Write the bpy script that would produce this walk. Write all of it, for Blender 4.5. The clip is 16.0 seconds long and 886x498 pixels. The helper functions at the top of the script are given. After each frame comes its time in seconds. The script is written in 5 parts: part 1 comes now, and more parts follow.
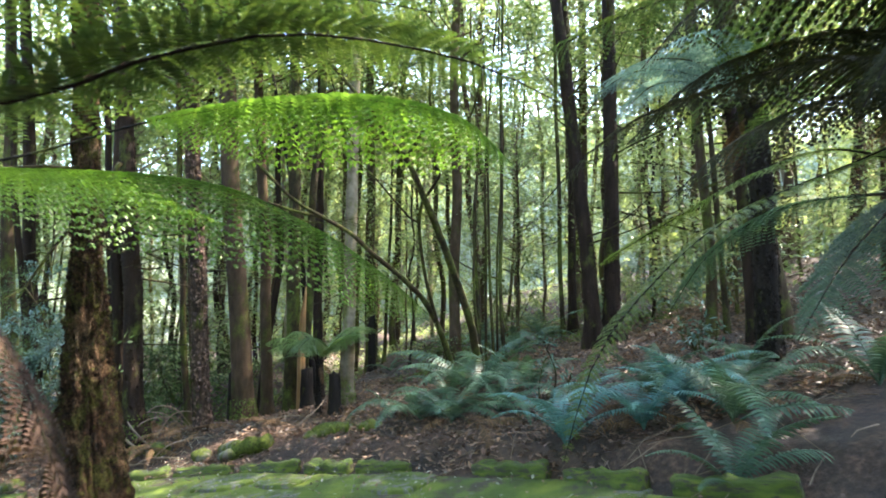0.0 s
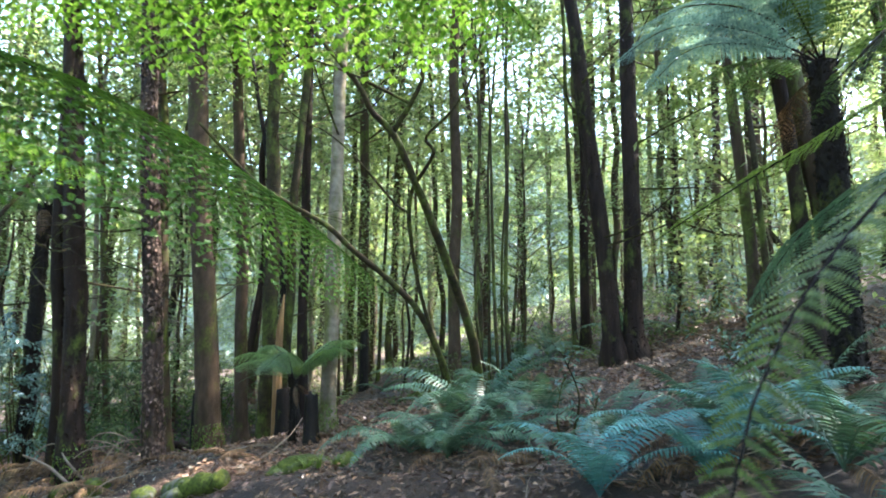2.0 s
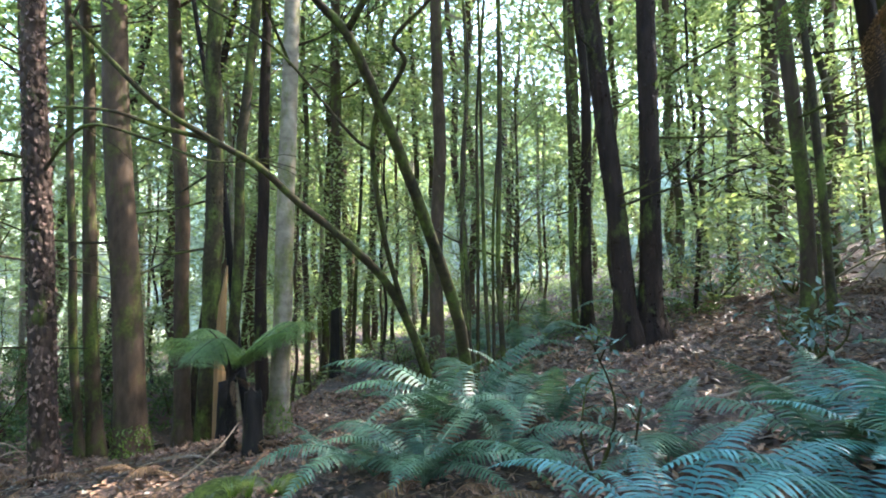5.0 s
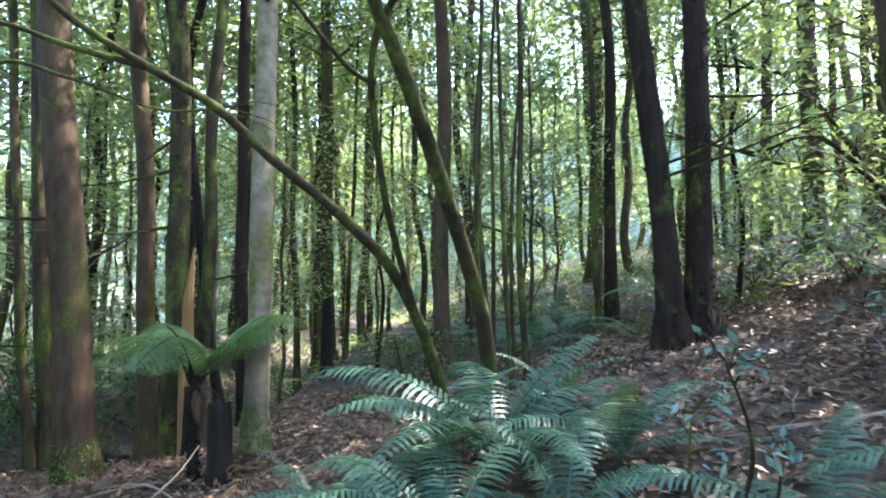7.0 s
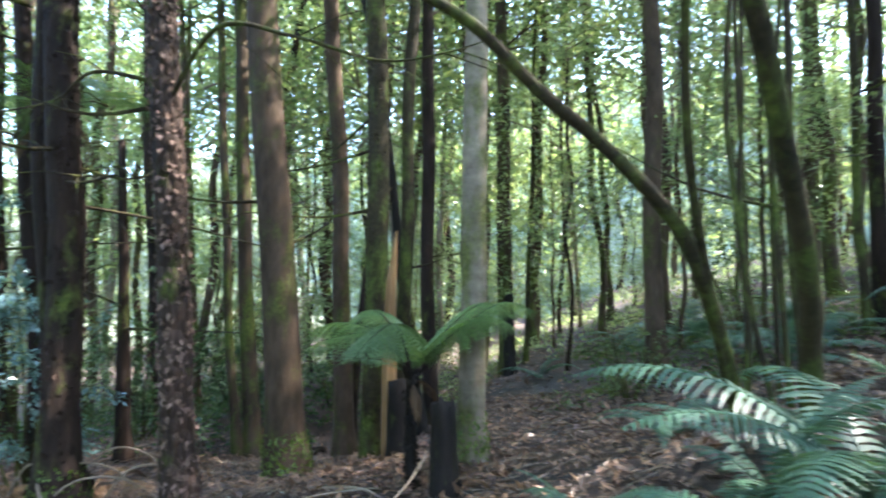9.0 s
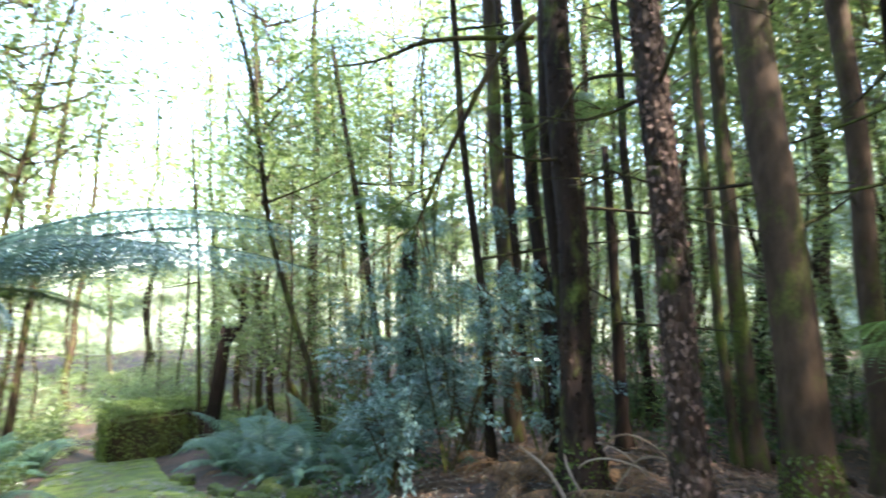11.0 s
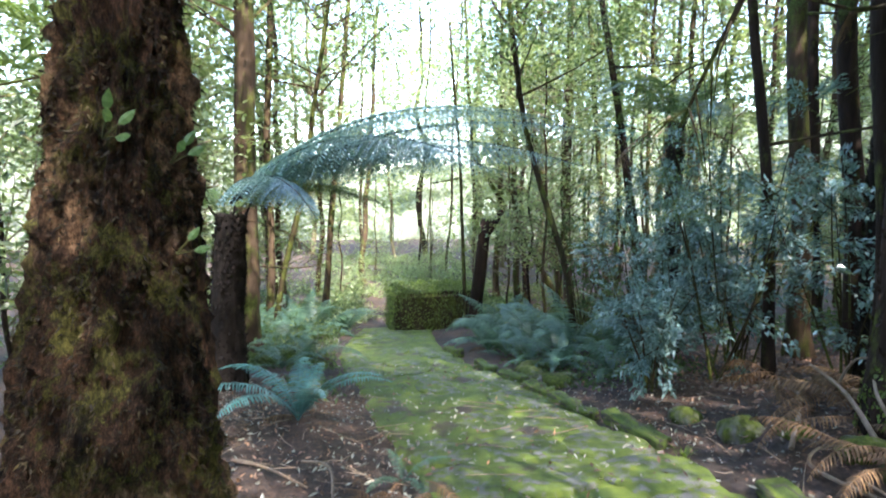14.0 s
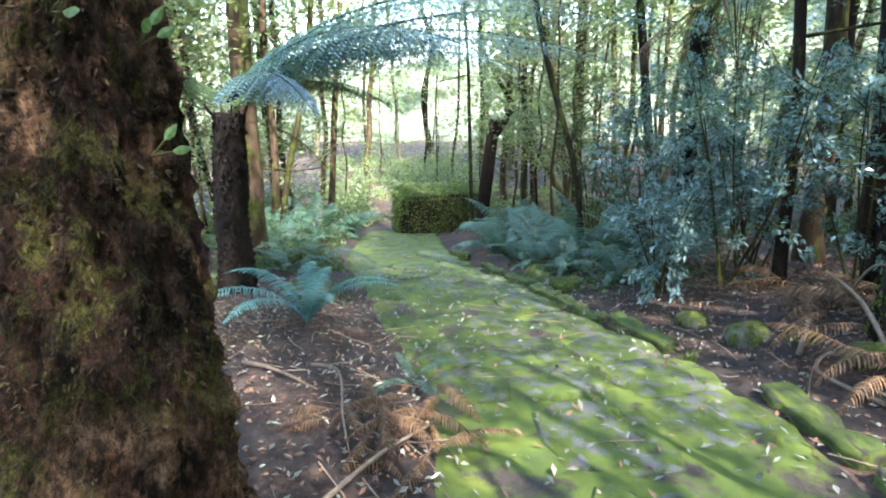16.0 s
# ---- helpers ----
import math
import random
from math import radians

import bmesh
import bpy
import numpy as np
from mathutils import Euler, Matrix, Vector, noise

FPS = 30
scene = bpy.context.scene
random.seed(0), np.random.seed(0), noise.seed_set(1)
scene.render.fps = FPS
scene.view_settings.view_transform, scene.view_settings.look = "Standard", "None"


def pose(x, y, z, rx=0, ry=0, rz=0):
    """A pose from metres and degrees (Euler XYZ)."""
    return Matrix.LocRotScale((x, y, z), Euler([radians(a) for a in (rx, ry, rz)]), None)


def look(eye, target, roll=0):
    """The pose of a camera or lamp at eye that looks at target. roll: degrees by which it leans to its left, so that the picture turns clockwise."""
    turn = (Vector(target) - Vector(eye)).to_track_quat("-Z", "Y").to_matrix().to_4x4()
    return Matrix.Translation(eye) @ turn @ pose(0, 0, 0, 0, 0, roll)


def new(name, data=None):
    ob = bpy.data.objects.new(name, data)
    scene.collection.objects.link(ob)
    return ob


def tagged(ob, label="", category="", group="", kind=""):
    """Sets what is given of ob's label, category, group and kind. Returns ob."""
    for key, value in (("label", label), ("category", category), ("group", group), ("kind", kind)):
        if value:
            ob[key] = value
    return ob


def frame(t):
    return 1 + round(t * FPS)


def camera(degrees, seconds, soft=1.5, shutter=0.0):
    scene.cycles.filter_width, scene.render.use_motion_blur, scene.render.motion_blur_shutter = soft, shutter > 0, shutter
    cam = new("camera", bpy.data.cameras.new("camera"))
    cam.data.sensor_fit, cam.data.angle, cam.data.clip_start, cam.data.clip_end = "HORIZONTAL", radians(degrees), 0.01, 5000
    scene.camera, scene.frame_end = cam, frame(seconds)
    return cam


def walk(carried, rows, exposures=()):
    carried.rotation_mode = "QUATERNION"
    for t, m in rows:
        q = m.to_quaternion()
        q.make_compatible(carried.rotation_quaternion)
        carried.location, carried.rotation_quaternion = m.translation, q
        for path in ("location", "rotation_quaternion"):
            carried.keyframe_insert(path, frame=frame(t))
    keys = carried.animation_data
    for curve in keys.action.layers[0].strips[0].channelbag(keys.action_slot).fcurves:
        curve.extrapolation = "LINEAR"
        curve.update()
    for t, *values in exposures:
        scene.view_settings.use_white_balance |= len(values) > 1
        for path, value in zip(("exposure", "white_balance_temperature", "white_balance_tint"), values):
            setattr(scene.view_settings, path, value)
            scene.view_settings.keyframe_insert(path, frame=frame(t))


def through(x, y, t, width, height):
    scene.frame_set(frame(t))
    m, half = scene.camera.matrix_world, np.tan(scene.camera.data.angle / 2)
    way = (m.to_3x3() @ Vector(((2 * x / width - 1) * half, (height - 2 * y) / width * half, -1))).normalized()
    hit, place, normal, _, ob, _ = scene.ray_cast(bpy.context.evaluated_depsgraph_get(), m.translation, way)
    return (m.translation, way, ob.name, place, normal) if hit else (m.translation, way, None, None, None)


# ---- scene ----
# camera: north over a slope of ferns, then a turn to the west beside a mossy path
cam = camera(76.6, 16.0, soft=1.9, shutter=0.5)
WALKED = [
    (0, (0.023, -0.245, 1.878), (0.017, 1.746, 2.071), -0.1),
    (0.5, (0.059, 0.158, 1.859), (0.041, 2.149, 2.056), -0.2),
    (1, (0.063, 0.495, 1.799), (0.042, 2.482, 2.029), -0.2),
    (1.5, (0.071, 0.784, 1.739), (0.056, 2.768, 1.997), 0.1),
    (2, (0.104, 1.105, 1.742), (0.09, 3.088, 2.0), -0.0),
    (2.5, (0.064, 1.33, 1.736), (0.057, 3.312, 1.999), 0.1),
    (3, (0.078, 1.565, 1.699), (0.075, 3.548, 1.965), 0.2),
    (3.5, (0.159, 1.868, 1.691), (0.158, 3.852, 1.941), 0.1),
    (4, (0.171, 2.16, 1.713), (0.185, 4.146, 1.944), -0.1),
    (4.2, (0.164, 2.301, 1.732), (0.185, 4.288, 1.953), -0.1),
    (6.3, (0.171, 3.693, 1.71), (0.234, 5.687, 1.856), -0.3),
    (6.5, (0.133, 3.854, 1.713), (0.198, 5.848, 1.862), -0.2),
    (7, (0.0, 4.086, 1.732), (0.063, 6.081, 1.87), -0.3),
    (7.5, (-0.136, 4.299, 1.694), (-0.104, 6.293, 1.835), -0.3),
    (8, (-0.322, 4.565, 1.582), (-0.355, 6.559, 1.732), -0.2),
    (8.5, (-0.546, 4.782, 1.547), (-0.776, 6.763, 1.699), 0.0),
    (9, (-0.829, 4.954, 1.557), (-1.281, 6.897, 1.711), 0.3),
    (9.5, (-1.026, 5.032, 1.531), (-1.765, 6.885, 1.682), 0.5),
    (10, (-1.178, 5.085, 1.486), (-2.299, 6.735, 1.635), 0.3),
    (10.2, (-1.173, 5.039, 1.466), (-2.46, 6.563, 1.613), 0.4),
]
EYE2, HEAD2, TILT2 = (-1.22, 5.07, 1.47), 74.4, 4.2
TURNED = [(12.3, 0.2, -0.2), (12.5, 2.2, -0.7), (13.0, 6.2, -3.1), (13.5, 8.3, -6.8), (14.0, 9.2, -10.6), (14.5, 9.6, -13.8),
          (15.0, 9.8, -16.3), (15.5, 9.8, -18.5), (16.0, 9.8, -20.5)]
PATH = [(t, look(eye, target, roll)) for t, eye, target, roll in WALKED]
PATH += [(t, pose(EYE2[0] - 0.08 * (t - 12.5), EYE2[1], EYE2[2] - 0.01 * (t - 12.5), 90 + TILT2 + p, 0, HEAD2 + w)) for t, w, p in TURNED]
walk(cam, PATH, [(0.0, 4.2, 6900, 11), (1.5, 4.35, 6350, 10), (3.0, 4.25, 6250, 9), (7.0, 4.45, 6050, 14), (8.0, 4.4, 5950, 12), (10.0, 4.45, 6250, 11), (12.5, 3.15, 6650, 15), (14.0, 3.8, 6250, 16), (16.0, 4.1, 6050, 15)])

# light: blue sky through the canopy, a high sun from the east-north-east
world = bpy.data.worlds.new("world")
scene.world = world
world.use_nodes = True
sky = world.node_tree.nodes.new("ShaderNodeTexSky")
sky.sky_type, sky.sun_disc, sky.sun_elevation, sky.sun_rotation = "NISHITA", False, radians(52), radians(70)
bg = world.node_tree.nodes["Background"]
bg.inputs[1].default_value = 0.15
world.node_tree.links.new(sky.outputs[0], bg.inputs[0])
sun = new("sun", bpy.data.lights.new("sun", "SUN"))
sun.data.energy, sun.data.angle, sun.data.color = 2.1, radians(0.53), (1.0, 0.93, 0.82)
sun.matrix_world = look((11.6, 4.2, 15.8), (0, 0, 0))


# ---- materials ----
def nodes(name):
    m = bpy.data.materials.new(name)
    m.use_nodes = True
    t = m.node_tree
    return m, t, t.nodes["Principled BSDF"]


def add(t, kind, **values):
    n = t.nodes.new(kind)
    for key, value in values.items():
        n.inputs[key].default_value = value
    return n


def noise_at(t, scale, detail=4, rough=0.6, stretch=None, seed=0):
    c = t.nodes.new("ShaderNodeTexCoord")
    src = c.outputs["Object"]
    mp = t.nodes.new("ShaderNodeMapping")
    mp.inputs["Scale"].default_value = stretch or (1, 1, 1)
    mp.inputs["Location"].default_value = (seed * 3.1, seed * 1.7, seed * 2.3)
    t.links.new(src, mp.inputs[0])
    n = add(t, "ShaderNodeTexNoise", Scale=scale, Detail=detail, Roughness=rough)
    t.links.new(mp.outputs[0], n.inputs[0])
    return n.outputs[0]


def ramp_of(t, fac, stops):
    r = t.nodes.new("ShaderNodeValToRGB")
    el = r.color_ramp.elements
    while len(el) < len(stops):
        el.new(0.5)
    for e, (p, c) in zip(el, stops):
        e.position, e.color = p, (*c, 1)
    t.links.new(fac, r.inputs[0])
    return r.outputs[0]


def mixed(t, fac, a, b):
    m = t.nodes.new("ShaderNodeMix")
    m.data_type = "RGBA"
    t.links.new(fac, m.inputs[0])
    t.links.new(a, m.inputs[6])
    t.links.new(b, m.inputs[7])
    return m.outputs[2]


def bumped(t, b, height, strength=0.5, distance=0.02):
    n = add(t, "ShaderNodeBump", Strength=strength, Distance=distance)
    t.links.new(height, n.inputs["Height"])
    t.links.new(n.outputs[0], b.inputs["Normal"])


def bark(name, dark, light, moss=0.0, moss_color=((.05, .065, .012), (.11, .13, .025)), scale=9, stretch=(1, 1, .18), bump=0.7, dist=0.02, scaly=False):
    m, t, b = nodes(name)
    grain = noise_at(t, scale, 6, 0.65, stretch)
    col = ramp_of(t, grain, [(0.3, dark), (0.55, tuple((p + q) / 2 for p, q in zip(dark, light))), (0.75, light)])
    patch = noise_at(t, 2.2, 3, 0.5, (1, 1, .5), 3)
    tone = ramp_of(t, patch, [(0.35, tuple(c * 0.6 for c in dark)), (0.7, light)])
    half = add(t, "ShaderNodeValue")
    half.outputs[0].default_value = 0.35
    col = mixed(t, half.outputs[0], col, tone)
    if moss > 0:
        mm = noise_at(t, 3.5, 5, 0.7, (1, 1, .5), 7)
        mask = ramp_of(t, mm, [(0.62 - 0.35 * moss, (0, 0, 0)), (0.78 - 0.35 * moss, (1, 1, 1))])
        green = ramp_of(t, noise_at(t, 24, 4, 0.7, None, 5), [(0.35, moss_color[0]), (0.7, moss_color[1])])
        col = mixed(t, mask, col, green)
    t.links.new(col, b.inputs["Base Color"])
    b.inputs["Roughness"].default_value = 0.88
    b.inputs["Specular IOR Level"].default_value = 0.2
    height = grain
    if scaly:
        c = t.nodes.new("ShaderNodeTexCoord")
        mp = t.nodes.new("ShaderNodeMapping")
        mp.inputs["Scale"].default_value = (1, 1, 0.55)
        v = add(t, "ShaderNodeTexVoronoi", Scale=16.0)
        t.links.new(c.outputs["Object"], mp.inputs[0])
        t.links.new(mp.outputs[0], v.inputs[0])
        mul = t.nodes.new("ShaderNodeMath")
        mul.operation = "MULTIPLY_ADD"
        mul.inputs[1].default_value = -1.2
        t.links.new(v.outputs[0], mul.inputs[0])
        t.links.new(grain, mul.inputs[2])
        height = mul.outputs[0]
    bumped(t, b, height, bump, dist)
    return m


def leafy(name, dark, light, gloss=0.4, through=0.4, glow=1.5):
    """Leaf: glossy face, light shining through, colour different on each leaf."""
    m, t, b = nodes(name)
    g = t.nodes.new("ShaderNodeNewGeometry")
    col = ramp_of(t, g.outputs["Random Per Island"], [(0.0, dark), (0.6, tuple((p + q) / 2 for p, q in zip(dark, light))), (1.0, light)])
    n = ramp_of(t, noise_at(t, 1.1, 3), [(0.35, (.62, .62, .62)), (0.7, (1.15, 1.12, .95))])
    mul = t.nodes.new("ShaderNodeMix")
    mul.data_type, mul.blend_type = "RGBA", "MULTIPLY"
    mul.inputs[0].default_value = 1
    t.links.new(col, mul.inputs[6])
    t.links.new(n, mul.inputs[7])
    col = mul.outputs[2]
    t.links.new(col, b.inputs["Base Color"])
    b.inputs["Roughness"].default_value = gloss
    tr = t.nodes.new("ShaderNodeBsdfTranslucent")
    gain = t.nodes.new("ShaderNodeMix")
    gain.data_type, gain.blend_type = "RGBA", "MULTIPLY"
    gain.inputs[0].default_value = 1
    gain.inputs[7].default_value = (1.18 * glow, 1.12 * glow, 0.6 * glow, 1)
    t.links.new(col, gain.inputs[6])
    t.links.new(gain.outputs[2], tr.inputs[0])
    mx = t.nodes.new("ShaderNodeMixShader")
    mx.inputs[0].default_value = through
    t.links.new(b.outputs[0], mx.inputs[1])
    t.links.new(tr.outputs[0], mx.inputs[2])
    t.links.new(mx.outputs[0], t.nodes["Material Output"].inputs[0])
    return m


M_BARK = bark("brown_bark", (.014, .009, .006), (.1, .066, .04), 0.42, bump=1.0, dist=0.035)
M_SMOOTH = bark("smooth_mossy_bark", (.024, .015, .009), (.11, .07, .042), 0.26, ((.035, .042, .008), (.1, .105, .022)), 12, (1, 1, .35), 0.8, 0.018)
M_DARK = bark("dark_bark", (.004, .0026, .002), (.045, .026, .017), 0.14, bump=1.0, dist=0.035)
M_SCALY = bark("scaly_bark", (.004, .003, .002), (.09, .055, .04), 0.1, bump=1.0, dist=0.05, scaly=True)
M_PALE = bark("pale_bark", (.09, .068, .045), (.34, .28, .2), 0.45, ((.06, .065, .018), (.15, .15, .045)), 7, (1, 1, 1.3), 0.6, 0.015)
def old_bark():
    """Rough bark grown over with brown and olive moss."""
    m, t, b = nodes("old_mossy_bark")
    fine, grit = noise_at(t, 48, 8, 0.85, (1, 1, .55)), noise_at(t, 95, 5, 0.85, (1, 1, .6), 4)
    mid, big = noise_at(t, 8, 7, 0.75, (1, 1, .8), 2), noise_at(t, 2.6, 5, 0.7, None, 6)
    brown = ramp_of(t, fine, [(0.38, (.006, .004, .003)), (0.5, (.036, .019, .011)), (0.64, (.15, .08, .043))])
    olive = ramp_of(t, grit, [(0.36, (.012, .012, .003)), (0.5, (.075, .073, .018)), (0.66, (.2, .185, .045))])
    tan = ramp_of(t, fine, [(0.38, (.04, .022, .013)), (0.5, (.24, .14, .075)), (0.62, (.5, .33, .2))])
    col = mixed(t, ramp_of(t, mid, [(0.5, (0, 0, 0)), (0.56, (1, 1, 1))]), brown, olive)
    col = mixed(t, ramp_of(t, big, [(0.52, (0, 0, 0)), (0.62, (.9, .9, .9))]), col, tan)
    # shade of crevices multiplied into the bark colour as dark streaks
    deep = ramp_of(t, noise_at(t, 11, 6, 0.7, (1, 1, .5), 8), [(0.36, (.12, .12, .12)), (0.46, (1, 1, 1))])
    crevice_shade = t.nodes.new("ShaderNodeMix")
    crevice_shade.data_type, crevice_shade.blend_type = "RGBA", "MULTIPLY"
    crevice_shade.inputs[0].default_value = 1
    t.links.new(col, crevice_shade.inputs[6])
    t.links.new(deep, crevice_shade.inputs[7])
    t.links.new(crevice_shade.outputs[2], b.inputs["Base Color"])
    b.inputs["Roughness"].default_value = 0.95
    b.inputs["Specular IOR Level"].default_value = 0.15
    rise = t.nodes.new("ShaderNodeMath")
    rise.operation = "ADD"
    t.links.new(fine, rise.inputs[0])
    t.links.new(mid, rise.inputs[1])
    bumped(t, b, rise.outputs[0], 1.0, 0.06)
    return m


M_OLD = old_bark()
M_LIMB = bark("mossy_limb", (.012, .009, .005), (.06, .044, .02), 0.42, scale=18, stretch=(1, 1, 1), bump=0.5, dist=0.008)
M_CHAR = bark("charred_wood", (.006, .005, .004), (.03, .022, .018), 0.05, scale=14, bump=0.9)
M_TORN = bark("torn_wood", (.16, .08, .03), (.42, .26, .12), 0.05, scale=14, stretch=(1, 1, .08))
M_TWIG = bark("dead_twig", (.12, .08, .05), (.34, .27, .2), 0.0, scale=30, stretch=(1, 1, 1), bump=0.3, dist=0.004)
M_TORNBARK = bark("peeling_bark", (.05, .03, .022), (.26, .17, .13), 0.0, scale=20, stretch=(1, 1, 1), bump=0.3)
M_STONE = bark("mossy_stone", (.07, .065, .06), (.2, .19, .18), 0.72, ((.022, .03, .006), (.1, .125, .018)), 10, (1, 1, 1), 0.7, 0.02)
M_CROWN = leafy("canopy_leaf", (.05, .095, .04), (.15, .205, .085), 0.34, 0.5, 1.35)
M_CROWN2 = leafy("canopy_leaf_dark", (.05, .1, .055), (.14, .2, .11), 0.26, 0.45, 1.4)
# paler copy of the canopy leaf: distance haze put into its colour
M_HAZY = leafy("hazed_canopy_leaf", (.12, .18, .1), (.3, .37, .23), 0.36, 0.5, 1.45)
# blue of the reflected sky is painted into the shrub leaf colour
M_SHRUB = leafy("skylit_shrub_leaf", (.085, .165, .18), (.25, .38, .43), 0.17, 0.35)
M_FERN = leafy("fern_leaf", (.035, .088, .062), (.1, .19, .135), 0.45, 0.28)
# next two: fern and frond leaves with the sky's blue sheen in the colour
M_BLUEFERN = leafy("skylit_fern_leaf", (.045, .15, .155), (.11, .28, .32), 0.4, 0.25)
M_SILVER = leafy("skylit_frond_leaf", (.1, .19, .26), (.27, .42, .54), 0.22, 0.35)
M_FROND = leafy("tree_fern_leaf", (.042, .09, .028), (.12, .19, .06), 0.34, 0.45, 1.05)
# tree fern leaf again, brighter: light shining through is put into the colour
M_LITFROND = leafy("sunlit_frond_leaf", (.075, .18, .03), (.17, .32, .07), 0.45, 0.42, 1.1)
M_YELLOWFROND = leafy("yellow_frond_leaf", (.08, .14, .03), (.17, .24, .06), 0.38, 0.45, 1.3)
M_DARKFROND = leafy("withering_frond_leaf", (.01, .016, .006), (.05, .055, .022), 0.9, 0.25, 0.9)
M_RUST = leafy("rust_frond_leaf", (.028, .014, .009), (.1, .052, .032), 0.85, 0.2, 0.8)
# frond leaf lightened to make up for shade on its fronds; seedlings share it
M_LIGHTFROND = leafy("lightened_frond_leaf", (.09, .17, .06), (.19, .31, .12), 0.4, 0.4, 1.3)
M_BRONZE = leafy("dead_fern_leaf", (.08, .042, .02), (.3, .18, .09), 0.8, 0.2, 0.8)
M_HEDGE = leafy("hedge_leaf", (.07, .12, .03), (.2, .28, .08), 0.4, 0.3)
M_LITTER = leafy("fallen_leaf", (.055, .027, .016), (.3, .17, .105), 0.45, 0.05, 0.5)
M_PALELEAF = leafy("pale_fallen_leaf", (.11, .12, .1), (.36, .35, .3), 0.32, 0.05, 0.5)
M_BLADE = leafy("grass_blade", (.06, .11, .015), (.15, .22, .03), 0.5, 0.3)
M_TUFT = leafy("trunk_moss", (.006, .004, .002), (.075, .055, .018), 0.9, 0.15, 1.0)


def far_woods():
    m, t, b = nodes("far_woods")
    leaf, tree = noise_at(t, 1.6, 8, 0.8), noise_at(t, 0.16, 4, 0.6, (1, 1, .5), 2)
    # distance haze is put into these light, low-contrast greens
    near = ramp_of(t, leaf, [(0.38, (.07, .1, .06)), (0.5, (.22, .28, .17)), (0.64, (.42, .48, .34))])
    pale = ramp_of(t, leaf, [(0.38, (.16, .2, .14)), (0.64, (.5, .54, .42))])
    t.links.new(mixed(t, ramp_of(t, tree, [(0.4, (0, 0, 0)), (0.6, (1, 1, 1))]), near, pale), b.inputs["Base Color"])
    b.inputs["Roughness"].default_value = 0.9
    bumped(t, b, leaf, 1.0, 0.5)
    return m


def soil():
    m, t, b = nodes("forest_floor")
    fine = noise_at(t, 22, 6, 0.75)
    big = noise_at(t, 1.3, 4, 0.6, None, 2)
    litter = ramp_of(t, fine, [(0.3, (.022, .014, .009)), (0.5, (.06, .034, .022)), (0.72, (.17, .1, .065))])
    dirt = ramp_of(t, fine, [(0.3, (.009, .007, .006)), (0.7, (.05, .034, .026))])
    t.links.new(mixed(t, ramp_of(t, big, [(0.42, (0, 0, 0)), (0.6, (1, 1, 1))]), dirt, litter), b.inputs["Base Color"])
    b.inputs["Roughness"].default_value = 0.9
    bumped(t, b, fine, 0.9, 0.03)
    return m


def mossy(name, cover, stone_dark, stone_light):
    m, t, b = nodes(name)
    fine = noise_at(t, 55, 5, 0.75)
    mid = noise_at(t, 2.6, 6, 0.6, None, 1)
    green = ramp_of(t, mid, [(0.3, (.03, .05, .006)), (0.45, (.06, .095, .009)), (0.6, (.105, .145, .012)), (0.75, (.18, .2, .02))])
    stone = ramp_of(t, fine, [(0.3, stone_dark), (0.7, stone_light)])
    where = noise_at(t, 2.6, 6, 0.7, None, 9)
    mask = ramp_of(t, where, [(cover - 0.05, (1, 1, 1)), (cover + 0.05, (0, 0, 0))])
    t.links.new(mixed(t, mask, stone, green), b.inputs["Base Color"])
    b.inputs["Roughness"].default_value = 0.8
    bumped(t, b, fine, 0.8, 0.015)
    return m


M_SOIL = soil()
M_FAR = far_woods()
M_SLAB = mossy("mossy_slab", 0.55, (.06, .06, .062), (.19, .185, .18))
M_KERB = mossy("mossy_kerb", 0.56, (.014, .012, .009), (.08, .07, .055))
M_PATH = mossy("path_moss", 0.57, (.02, .015, .012), (.08, .06, .045))


# ---- building helpers ----
def mesh_of(name, verts, faces, material, smooth=False):
    me = bpy.data.meshes.new(name)
    me.from_pydata([tuple(v) for v in verts], [], [tuple(f) for f in faces])
    me.materials.append(material)
    if smooth:
        me.shade_smooth()
    return me


def part(name, data, parent, label="", m=None):
    """One mesh as a child of a thing or a part, at the pose m in its parent."""
    ob = new(name, data)
    ob.parent = parent
    if m is not None:
        ob.matrix_basis = m
    return tagged(ob, label)


def thing(name, at, label, category, group="", kind="", turn=0.0, data=None):
    ob = new(name, data)
    ob.location = at
    ob.rotation_euler = (0, 0, turn)
    return tagged(ob, label, category, group, kind)


